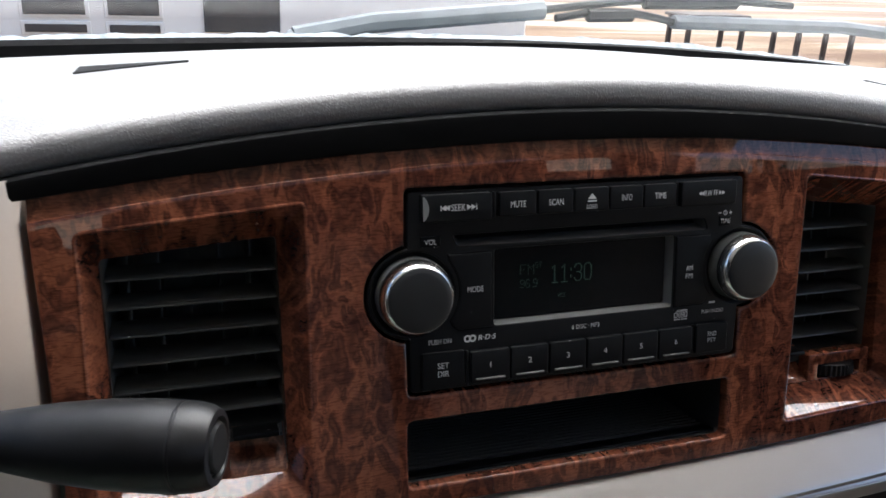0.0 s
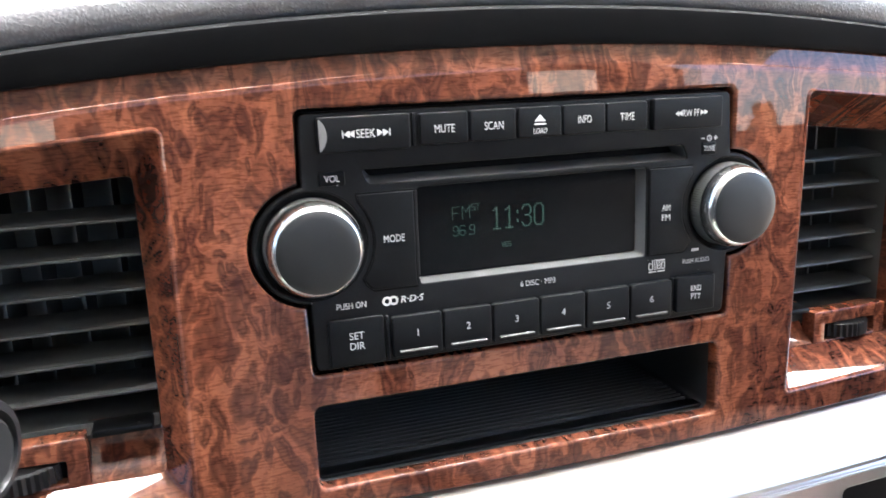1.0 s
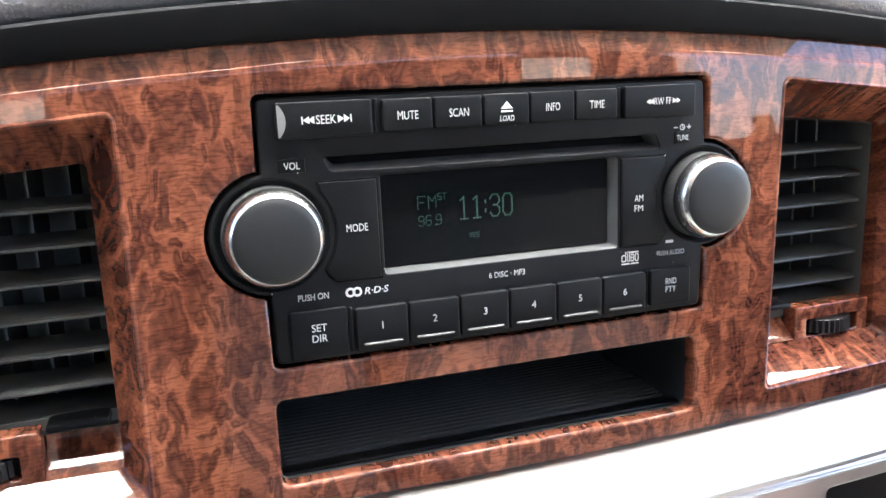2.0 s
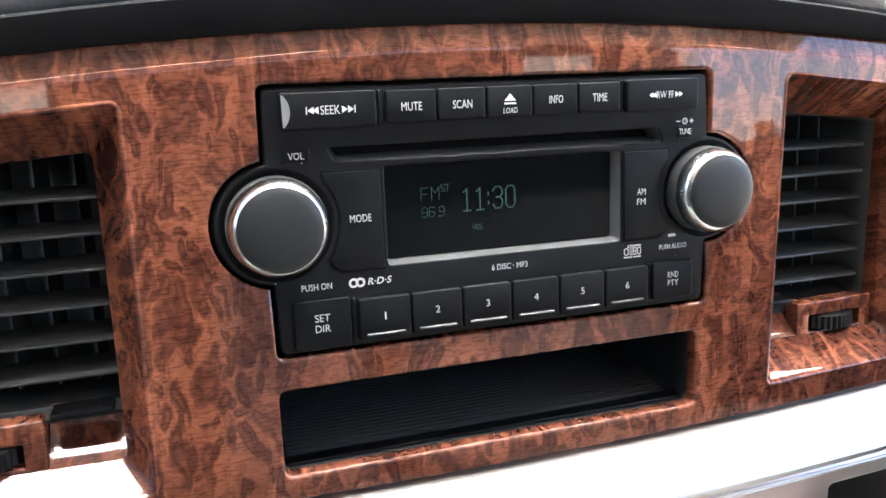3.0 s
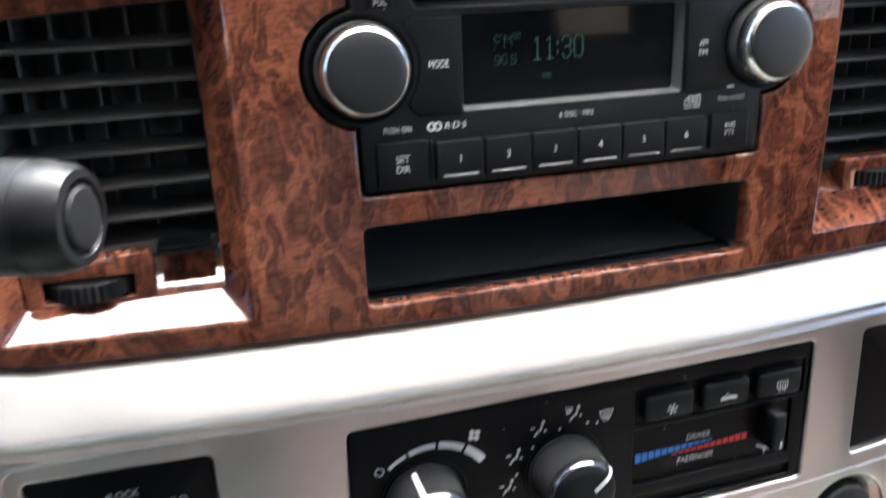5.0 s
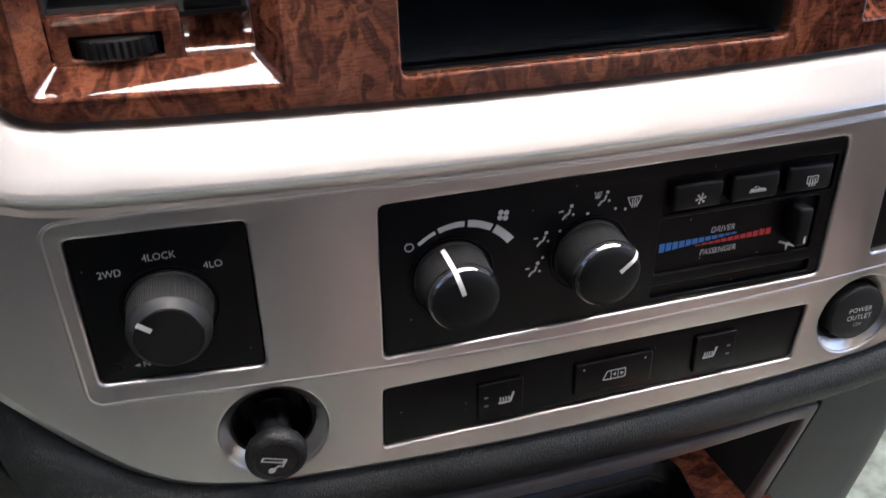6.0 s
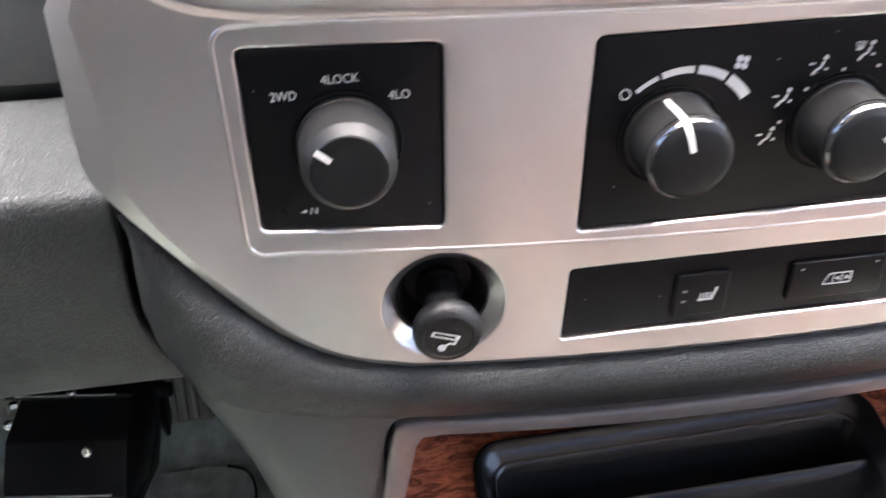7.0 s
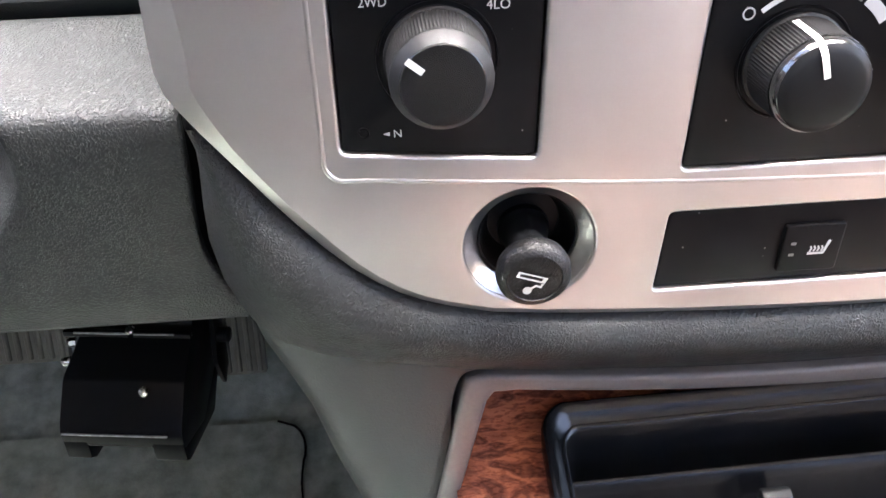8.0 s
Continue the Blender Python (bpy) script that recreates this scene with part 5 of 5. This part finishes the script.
part("catch", prism([(RY - 0.013, shelf_z(RY) - 0.010), (RY - 0.013, shelf_z(RY) + 0.0052), (RY - 0.016, shelf_z(RY) + 0.0060), (RY - 0.050, shelf_z(RY - 0.05) + 0.004), (RY - 0.050, shelf_z(RY - 0.05) - 0.02)], -0.050, -0.036, 0.0012), BLACK, tray)

# ---- driver's side, below the column ----
knee = thing("knee_panel", (-0.55, 0.05, 0.46), "slate grey grained lower dash panel with a bright upper ledge", "dash panel", kind="structure")
sec = [(0.30, 0.447), (0.075, 0.4500), (0.050, 0.4550), (0.040, 0.4640), (0.0345, 0.4800)] + [(0.0345 - 0.0105 * k, 0.48 + 0.06 * k) for k in span(0.1, 1, 12)] + [(0.0230, 0.5500), (0.0228, 0.5580), (0.0234, 0.5628), (0.0250, 0.5656), (0.0280, 0.5672)] + [(0.0280 + 0.052 * k, 0.5672 + 0.0150 * k) for k in span(0.1, 1, 10)] + [(0.0830, 0.5825), (0.10, 0.576)]


def knee_row(x, back=0.0):
    """The section at x, dished where the steering column passes."""
    row = []
    for y, z in sec:
        e = 1 - ((x + 0.392) / 0.052) ** 2 - ((z - 0.550) / 0.040) ** 2
        row.append((x, y + back + (0.030 * min(1, e * 1.6) if e > 0 and y < 0.08 else 0), z))
    return row


rows = [knee_row(x) for x in span(-0.83, -0.46, 4) + span(-0.45, -0.30, 40)]
last = rows[-1]
for s, back in ((0.35, 0), (0.7, 0), (0.92, 0), (0.97, 0.0006), (0.995, 0.0018), (1.0, 0.0032)):
    rows.append([(-0.30 + (curve(GAP, z) - 0.0016 - 0.0030 * max(0.0, min(1.0, (0.540 - z) / 0.05)) + 0.30) * s, y + back, z) for x, y, z in last])
part("panel", loft(rows), SLATE, knee, sharp=70)
# the panel's return is coloured black in place of the gap's shade
part("edge_shade", loft([[(x, y + d, z) for x, y, z in rows[-1]] for d in (0.0, 0.05)]), LIP, knee, "return edge blackened to stand in for the gap's shade")
sec = [(0.10, 0.572), (0.0880, 0.5845), (0.0850, 0.5885), (0.0860, 0.6000), (0.1050, 0.700), (0.120, 0.80), (0.13, 0.85)]
part("upper_panel", loft([[(x, y, z) for y, z in sec] for x in span(-0.83, -0.272, 12)]), SMOOTH_SLATE, knee)

lever = thing("shift_lever", (-0.18, -0.07, 0.735), "black column shift lever with a rounded grip and end button", "gear lever")
tipc = Vector((-0.1768, -0.0762, 0.7347))
dirn = Vector((0.93, -0.36, -0.02)).normalized()
GRIP = [(0.0, 0.0005), (0.0080, 0.0003), (0.0082, -0.0005), (0.0088, -0.0006), (0.0096, 0.0010), (0.0116, 0.0006), (0.0130, -0.0020), (0.0138, -0.0060), (0.0140, -0.0095), (0.01365, -0.0099), (0.01365, -0.0104), (0.0141, -0.0108), (0.0143, -0.020), (0.0138, -0.034), (0.0122, -0.050), (0.0098, -0.064), (0.0082, -0.074), (0.0074, -0.090), (0.0070, -0.16), (0.0070, -0.30)]
part("grip", lathe(GRIP, tipc, 56, axis=dirn), GRIP_BLACK, lever, sharp=30)
part("end_button", lathe([(0.0, 0.0016), (0.0070, 0.0014), (0.0079, 0.0006), (0.0080, -0.001)], tipc, 40, axis=dirn), BUTTON_GREY, lever, "grey overdrive button")

brk = thing("brake_controller_bracket", (-0.352, 0.11, 0.35), "gloss black folded steel bracket bolted under the dash", "bracket")
M = Matrix.Translation((-0.352, 0.1, 0)) @ Matrix.Rotation(radians(-8), 4, "Z") @ Matrix.Translation((0.352, -0.1, 0))
bm = prism([(0.128, 0.446), (0.116, 0.4045), (0.0880, 0.3880), (0.0720, 0.3690), (0.0700, 0.3640), (0.0705, 0.3560), (0.100, 0.3480), (0.150, 0.3750), (0.16, 0.446)], -0.389, -0.322, 0.0015)
for v in bm.verts:
    if v.co.z > 0.39:
        v.co.x += (0.006 if v.co.x < -0.355 else -0.002) * min(1, (v.co.z - 0.39) / 0.02)
bm.transform(M)
part("box", bm, BRACKET, brk)
for x0, x1 in ((-0.3885, -0.3750), (-0.3400, -0.3225)):
    bm = prism([(0.0702, 0.3600), (0.0695, 0.3480), (0.0740, 0.3440), (0.115, 0.3400), (0.135, 0.3600)], x0, x1, 0.001)
    bm.transform(M)
    part("foot", bm, BRACKET, brk)
# pale strips painted in where the bracket's folds catch the light
for x0, x1, y, z in ((-0.3875, -0.3300, 0.0693, 0.3655), (-0.3840, -0.3290, 0.1028, 0.4072)):
    bm = box(x0, x1, y, y + 0.0012, z - 0.0005, z + 0.0006, 0.0003, 1)
    bm.transform(M)
    part("edge_line", bm, EDGE_GLINT, brk, "pale strip painted in as the fold's highlight")
bm = box(-0.3905, -0.3205, 0.1035, 0.1075, 0.4040, 0.4075, 0.0008)
bm.transform(M)
part("flange", bm, BRACKET, brk)
for c, ax in (((-0.3432, 0.0835, 0.3845), (0, -0.7, 0.75)), ((-0.3885, 0.106, 0.3985), (-0.9, -0.3, 0.1)), ((-0.3905, 0.099, 0.3905), (-0.9, -0.3, 0.1)), ((-0.353, 0.1045, 0.4080), (0, -0.4, 1))):
    bm = lathe([(0.0028, -0.002), (0.0028, 0.0012), (0.0018, 0.0026), (0.0, 0.0030)], c, 20, axis=ax)
    bm.transform(M)
    part("bolt", bm, STEEL, brk, "bright steel bolt")
bm = prism([(0.128, 0.405), (0.120, 0.372), (0.126, 0.352), (0.136, 0.36), (0.142, 0.40)], -0.3195, -0.3165, 0.0008)
bm.transform(M)
part("side_plate", bm, BRACKET, brk)
bm = lathe([(0.0045, -0.002), (0.0045, 0.006), (0.0030, 0.007), (0, 0.007)], (-0.3165, 0.130, 0.386), 24, axis=(1, 0, 0))
bm.transform(M)
part("stud", bm, BRACKET, brk)


def pedal(name, x0, x1, y, z0, z1, lean, label):
    """A rubber-faced pedal with upright ribs."""
    pd = thing(name, ((x0 + x1) / 2, y, z0), label, "pedal")
    R = Matrix.Translation((0, y, z0)) @ Matrix.Rotation(radians(lean), 4, "X") @ Matrix.Translation((0, -y, -z0))
    bm = box(x0, x1, y, y + 0.010, z0, z1, 0.003)
    bm.transform(R)
    part("pad", bm, PEDAL, pd)
    k = int((x1 - x0) / 0.0085)
    for i in range(k):
        x = x0 + 0.005 + i * (x1 - x0 - 0.010) / max(1, k - 1)
        bm = box(x - 0.0022, x + 0.0022, y - 0.003, y + 0.002, z0 + 0.004, z1 - 0.004, 0.001, 1)
        bm.transform(R)
        part("rib", bm, PEDAL, pd)
    bm = box((x0 + x1) / 2 - 0.012, (x0 + x1) / 2 + 0.012, y + 0.008, y + 0.018, z1 - 0.03, z1 + 0.25, 0.003)
    bm.transform(R)
    part("arm", bm, BRACKET, pd)


pedal("accelerator_pedal", -0.376, -0.330, 0.300, 0.196, 0.290, -18, "ribbed grey rubber accelerator pedal above the carpet")
pedal("brake_pedal", -0.600, -0.492, 0.300, 0.226, 0.285, -18, "wide ribbed rubber brake pedal above the carpet")

# ---- cab ----
floor = thing("floor", (0, 0, 0.08), "worn grey-green cab carpet rising to the bulkhead", "floor", kind="structure")
rows = []
for y, z in ((-1.35, -0.14), (-0.2, 0.03), (0.1, 0.085), (0.25, 0.105), (0.32, 0.125), (0.40, 0.17), (0.47, 0.26), (0.51, 0.40), (0.515, 0.78)):
    rows.append([(x, y, z + 0.004 * noise.noise((x * 9, y * 9, 2))) for x in span(-0.83, 0.81, 60)])
part("carpet", loft(rows), CARPET, floor, sharp=70)
mat = thing("floor_mat", (-0.52, 0.1, 0.09), "dull grey-green rubber-backed floor mat with a worn edge", "floor mat")


def mat_edge(y):
    """The mat's side edge, rounded off at its far corner."""
    turn = max(0.0, min(1.0, (y - 0.272) / 0.034))
    return -0.3045 + 0.004 * noise.noise((y * 22, 1, 2)) + 0.0015 * noise.noise((y * 90, 4, 2)) - 0.028 * (1 - math.sqrt(1 - turn * turn))


def mat_z(y):
    return float(np.interp(y, (-0.30, -0.10, 0.10, 0.15, 0.20, 0.25, 0.28, 0.31), (0.022, 0.054, 0.0965, 0.1015, 0.1070, 0.1160, 0.1230, 0.1330)))


rows = []
for y in (-0.30, -0.1, 0.1, 0.15, 0.20, 0.25, 0.272, 0.285, 0.295, 0.301, 0.3045, 0.306):
    row = [(-0.80 + (mat_edge(y) + 0.80) * k, y, mat_z(y) + 0.002 * noise.noise((k * 4, y * 7, 9))) for k in span(0, 1, 40)]
    rows.append(row + [(row[-1][0] + 0.002, y, row[-1][2] - 0.006)])
rows.append([(x, y + 0.002, z - 0.006) for x, y, z in rows[-1]])
part("sheet", loft(rows), MAT, mat, sharp=70)
worn = [(mat_edge(y) + 0.0005, y, mat_z(y) - 0.0005) for y in span(0.10, 0.306, 36)]
part("edge_line", tube(worn, 0.0013, 6), LIP, mat, "dark worn binding")

ID = Matrix.Identity(4)
cab = thing("cab_shell", (0, -0.4, 1.3), "plain cab walls, pillars and roof lining round the windows", "vehicle cab", kind="structure", base=ID)
CX0, CX1 = -0.83, 0.81


def slab(name, verts, thick, material):
    """A flat wall from four corners, with thickness."""
    a, b, c, d = (Vector(v) for v in verts)
    nrm = (b - a).cross(d - a).normalized() * thick
    bm = bmesh.new()
    lo, hi = [bm.verts.new(v) for v in (a, b, c, d)], [bm.verts.new(v + nrm) for v in (a, b, c, d)]
    bridge(bm, lo, hi)
    bm.faces.new(lo)
    bm.faces.new(hi[::-1])
    return part(name, bm, material, cab)


slab("roof_lining", [(CX0, -1.25, 1.36), (CX1, -1.25, 1.36), (CX1, -0.06, 1.35), (CX0, -0.06, 1.35)], 0.03, LINER)
slab("passenger_side", [(CX1, -1.25, -0.3), (CX1, -0.60, -0.3), (CX1, -0.60, 0.846), (CX1, -1.25, 0.87)], 0.04, DOOR)
# half-height wall out of view; its height sets the light from the right
slab("doorway_light_stop", [(CX1, -0.60, -0.3), (CX1, 0.62, -0.3), (CX1, 0.62, 0.50), (CX1, -0.60, 0.46)], 0.04, DOOR)
slab("driver_door", [(CX0, -0.20, -0.3), (CX0, 0.62, -0.3), (CX0, 0.62, 0.80), (CX0, -0.20, 0.84)], -0.04, DOOR)
# unseen wall added to hold back light from the driver's window
slab("driver_light_stop", [(CX0, -1.25, -0.3), (CX0, -0.20, -0.3), (CX0, -0.20, 1.30), (CX0, -1.25, 1.30)], -0.04, DOOR)
for x, s in ((CX0, -1), (CX1, 1)):
    slab("rear_pillar", [(x, -1.25, 0.82), (x, -1.06, 0.82), (x, -1.06, 1.36), (x, -1.25, 1.36)], 0.04 * s, LINER)
    slab("front_pillar", [(x, 0.55, 0.78), (x, 0.64, 0.78), (x, 0.05, 1.36), (x, -0.02, 1.36)], 0.04 * s, LINER)
    slab("roof_rail", [(x, -1.12, 1.29), (x, 0.05, 1.29), (x, -0.02, 1.36), (x, -1.12, 1.36)], 0.04 * s, LINER)
# openings in the unseen rear wall, placed for bright reflections on the burl
RZ0, RZ1 = 0.80, 1.10
for x0, x1, z0, z1 in ((CX0, CX1, -0.3, RZ0), (CX0, CX1, RZ1, 1.15), (CX0, CX1, 1.32, 1.36), (CX0, -0.60, 1.15, 1.32), (0.60, CX1, 1.15, 1.32), (CX0, -0.46, RZ0, RZ1), (-0.33, 0.57, RZ0, RZ1), (0.57, 0.75, RZ0, 0.90), (0.75, CX1, RZ0, RZ1)):
    slab("rear_wall", [(x0, -1.25, z0), (x1, -1.25, z0), (x1, -1.25, z1), (x0, -1.25, z1)], 0.04, TRIM)
slab("bulkhead", [(CX0, 0.56, -0.3), (CX1, 0.56, -0.3), (CX1, 0.56, 0.74), (CX0, 0.56, 0.74)], 0.02, DOOR)
slab("under_floor", [(CX0, -1.25, -0.10), (CX1, -1.25, -0.10), (CX1, 0.6, -0.10), (CX0, 0.6, -0.10)], -0.03, DOOR)

# bench seats added behind the camera; their tones shape the panels' reflections
TAUPE = plain("taupe_seat_cloth", (0.27, 0.24, 0.225), 0.9, 0, 0.15, 25, 0.5, 700)
BROWN = plain("brown_seat_cloth", (0.13, 0.085, 0.073), 0.9, 0, 0.15, 25, 0.5, 700)
CLOTH = plain("dark_seat_cloth", (0.050, 0.050, 0.048), 0.9, 0, 0.15, 25, 0.5, 700)


def seat(x0, x1, label, cloth):
    st = thing("bench_seat", ((x0 + x1) / 2, -0.8, 0.0), label, "seat", "bench seats", base=ID)
    part("cushion", prism([(-0.62, 0.10), (-0.62, 0.26), (-0.66, 0.31), (-0.75, 0.33), (-1.06, 0.29), (-1.06, 0.10)], x0, x1, 0.02, 3), CLOTH if cloth == CLOTH else BROWN, st)
    part("backrest", prism([(-1.02, 0.27), (-0.98, 0.34), (-1.04, 0.62), (-1.09, 0.78), (-1.13, 0.80), (-1.18, 0.78), (-1.19, 0.27)], x0, x1, 0.02, 3), cloth, st)
    part("base", box(x0 + 0.05, x1 - 0.05, -1.15, -0.68, -0.07, 0.10, 0.01), DOOR, st)


seat(-0.76, -0.16, "unseen dark grey seat added to darken reflections on the driver's side", CLOTH)
seat(-0.10, 0.14, "unseen middle seat added to warm reflections, with taupe back and brown cushion", TAUPE)
seat(0.20, 0.76, "unseen passenger seat added to warm reflections, with taupe back and brown cushion", TAUPE)

# windscreen, seal and wipers
screen = thing("windscreen", (0, 0.45, 0.88), "clear raked windscreen with a black lower border", "windscreen", kind="structure")
rows = []
for k in span(0, 1, 8):
    rows.append([(x, 0.535 - 0.70 * k, screen_foot(x) - 0.001 + 0.44 * k) for x in span(-0.82, 0.80, 24)])
for row in [[(x, y + 0.004, z + 0.004) for x, y, z in r] for r in reversed(rows)]:
    rows.append(row)
rows.append(rows[0])
glass = part("pane", loft(rows), GLASS, screen)
glass.visible_shadow = False
rows = [[(x, 0.500, screen_foot(x) - 0.007), (x, 0.497, screen_foot(x) + 0.0060), (x, 0.5005, screen_foot(x) + 0.0115 - 0.004 * max(0, min(1, x * 3))), (x, 0.515, screen_foot(x) + 0.010)] for x in span(-0.82, 0.80, 40)]
part("black_border", loft(rows), LIP, screen, "black lower border")
cowl = thing("cowl", (0, 0.6, 0.86), "pale speckled cowl panel outside the windscreen", "cowl")
rows = [[(x, y, screen_foot(x) + z + 0.0048 + 0.0042 * noise.noise((x * 58, y * 40, 1))) for x in span(-0.85, 0.83, 240)] for y, z in ((0.545, 0.006), (0.56, 0.0160), (0.60, 0.0195), (0.66, 0.018), (0.75, 0.010), (0.80, -0.02))]
part("panel", loft(rows), COWL, cowl)


def wiper(a, b, c, thick, label, blade=0.0048):
    w = thing("wiper", a, label, "wiper", "windscreen wipers")
    a, b, c = Vector(a), Vector(b), Vector(c)
    part("arm", tube([a, a.lerp(b, 0.3) + Vector((0, 0, 0.006)), b], thick, 8), WIPER, w)
    mid = [b + (c - b) * t + Vector((0, 0, 0.010 * math.sin(math.pi * t))) for t in span(0, 1, 8)]
    part("blade", tube(mid, blade, 8), RUBBER, w, "black rubber blade")
    part("holder", tube([mid[3] + Vector((0, -0.004, -0.003)), mid[6] + Vector((0, -0.004, -0.003))], blade * 1.7, 6), GRIP_BLACK, w)
    part("pivot", lathe([(0.012, -0.012), (0.012, 0.002), (0.008, 0.006), (0, 0.007)], a, 20, axis=(0, -0.4, 1)), WIPER, w)


wiper((-0.0541, 0.60, 0.9063), (0.2460, 0.60, 0.9413), (0.6121, 0.60, 0.9532), 0.0115, "grey windscreen wiper with a black rubber blade along the cowl")
wiper((0.8126, 0.60, 0.9171), (0.4285, 0.60, 0.9297), (0.2627, 0.60, 0.9317), 0.0088, "slimmer grey windscreen wiper with a black blade along the cowl")

# ---- outside ----
ground = solid("ground", loft([[(x, y, -0.75 + 0.02 * noise.noise((x * 0.3, y * 0.3, 0))) for x in span(-300, 300, 40)] for y in span(-300, 300, 40)]), DIRT, (0, 0, -0.75), "dry tan earth yard with pale dusty tracks", "ground", "", "structure", ID)
house = thing("white_building", (-2, 11.2, -0.75), "white rendered low building with dark windows and a garage opening", "building", base=ID)
part("wall", box(-7, 4.9, 11.2, 16, -0.75, 2.4, 0.03, 1), STUCCO, house)
part("roof", prism([(10.8, 2.4), (10.8, 2.55), (13.6, 3.6), (16.4, 2.55), (16.4, 2.4)], -7.4, 5.3), TIMBER, house)
for x0, x1 in ((-1.95, -1.23), (-0.96, -0.34)):
    for z0, z1 in ((-0.27, -0.17), (-0.05, 0.55)):
        win = part("window", box(x0 - 0.05, x1 + 0.05, 11.17, 11.25, z0 - 0.04, z1 + 0.04, 0.01, 1), STUCCO, house)
        part("pane", box(x0, x1, 11.15, 11.2, z0, z1, 0.005, 1), DARKGLASS, win)
part("garage_opening", box(0.22, 1.22, 11.16, 11.3, -0.25, 0.9, 0.01, 1), DARKGLASS, house)


def yard_table(x, y):
    t = thing("yard_table", (x, y, -0.75), "weathered timber table standing in the yard", "table", "yard tables", base=ID)
    part("top", box(x - 0.7, x + 0.7, y - 0.4, y + 0.4, -0.06, 0.0, 0.01, 1), TIMBER, t)
    for dx in (-0.6, 0.6):
        for dy in (-0.32, 0.32):
            part("leg", box(x + dx - 0.04, x + dx + 0.04, y + dy - 0.04, y + dy + 0.04, -0.75, -0.06, 0.005, 1), TIMBER, t)


for x, y in ((9.6, 13.3), (11.0, 12.0)):
    yard_table(x, y)
# added out of view, so that the rear openings reflect cream, not blue sky
shed = thing("reflection_shed", (0, -9, -0.75), "unseen cream shed added behind the vehicle to warm the burl's reflections", "building", base=ID)
part("wall", box(-9, 5.5, -12, -9, -0.75, 3.4, 0.03, 1), CREAM, shed)
part("roof", prism([(-12.4, 3.4), (-12.4, 3.55), (-10.5, 4.3), (-8.6, 3.55), (-8.6, 3.4)], -9.4, 5.9), TIMBER, shed)


def shrub(x, y, height, spread, seed):
    """A bush: forked stems and many small leaf clumps."""
    rnd = random.Random(seed)
    sb = thing("shrub", (x, y, -0.75), "dark green leafy shrub at the yard's edge", "shrub", "yard shrubs", base=ID)
    stems, crown = bmesh.new(), bmesh.new()
    for i in range(7):
        a, r = rnd.uniform(0, 6.28), rnd.uniform(0.2, 0.8) * spread
        top = Vector((x + r * math.cos(a), y + r * math.sin(a), -0.75 + height * rnd.uniform(0.5, 0.9)))
        foot_ = Vector((x, y, -0.75))
        tube([foot_, foot_.lerp(top, 0.5) + Vector((0, 0, 0.1)), top], 0.03, 6, bm=stems)
    for i in range(420):
        h = rnd.random() ** 0.8
        a, r = rnd.uniform(0, 6.28), spread * (1 - 0.85 * h) * rnd.random() ** 0.4
        c = Vector((x + r * math.cos(a), y + r * math.sin(a), -0.6 + height * h))
        m = Matrix.Translation(c) @ Euler((rnd.uniform(0, 3), rnd.uniform(0, 3), rnd.uniform(0, 3))).to_matrix().to_4x4()
        vs = [crown.verts.new(m @ Vector(p) ) for p in ((-0.12, 0, 0), (0, -0.05, 0.02), (0.12, 0, 0), (0, 0.05, 0.02))]
        crown.faces.new(vs)
    part("stem", stems, TIMBER, sb)
    part("foliage", crown, LEAF, sb)


for x, y, h, w, k in ((9.5, -11.2, 2.6, 0.9, 3), (10.6, -9.4, 2.3, 1.5, 5), (11.5, -7.6, 2.0, 1.4, 8)):
    shrub(x, y, h, w, k)
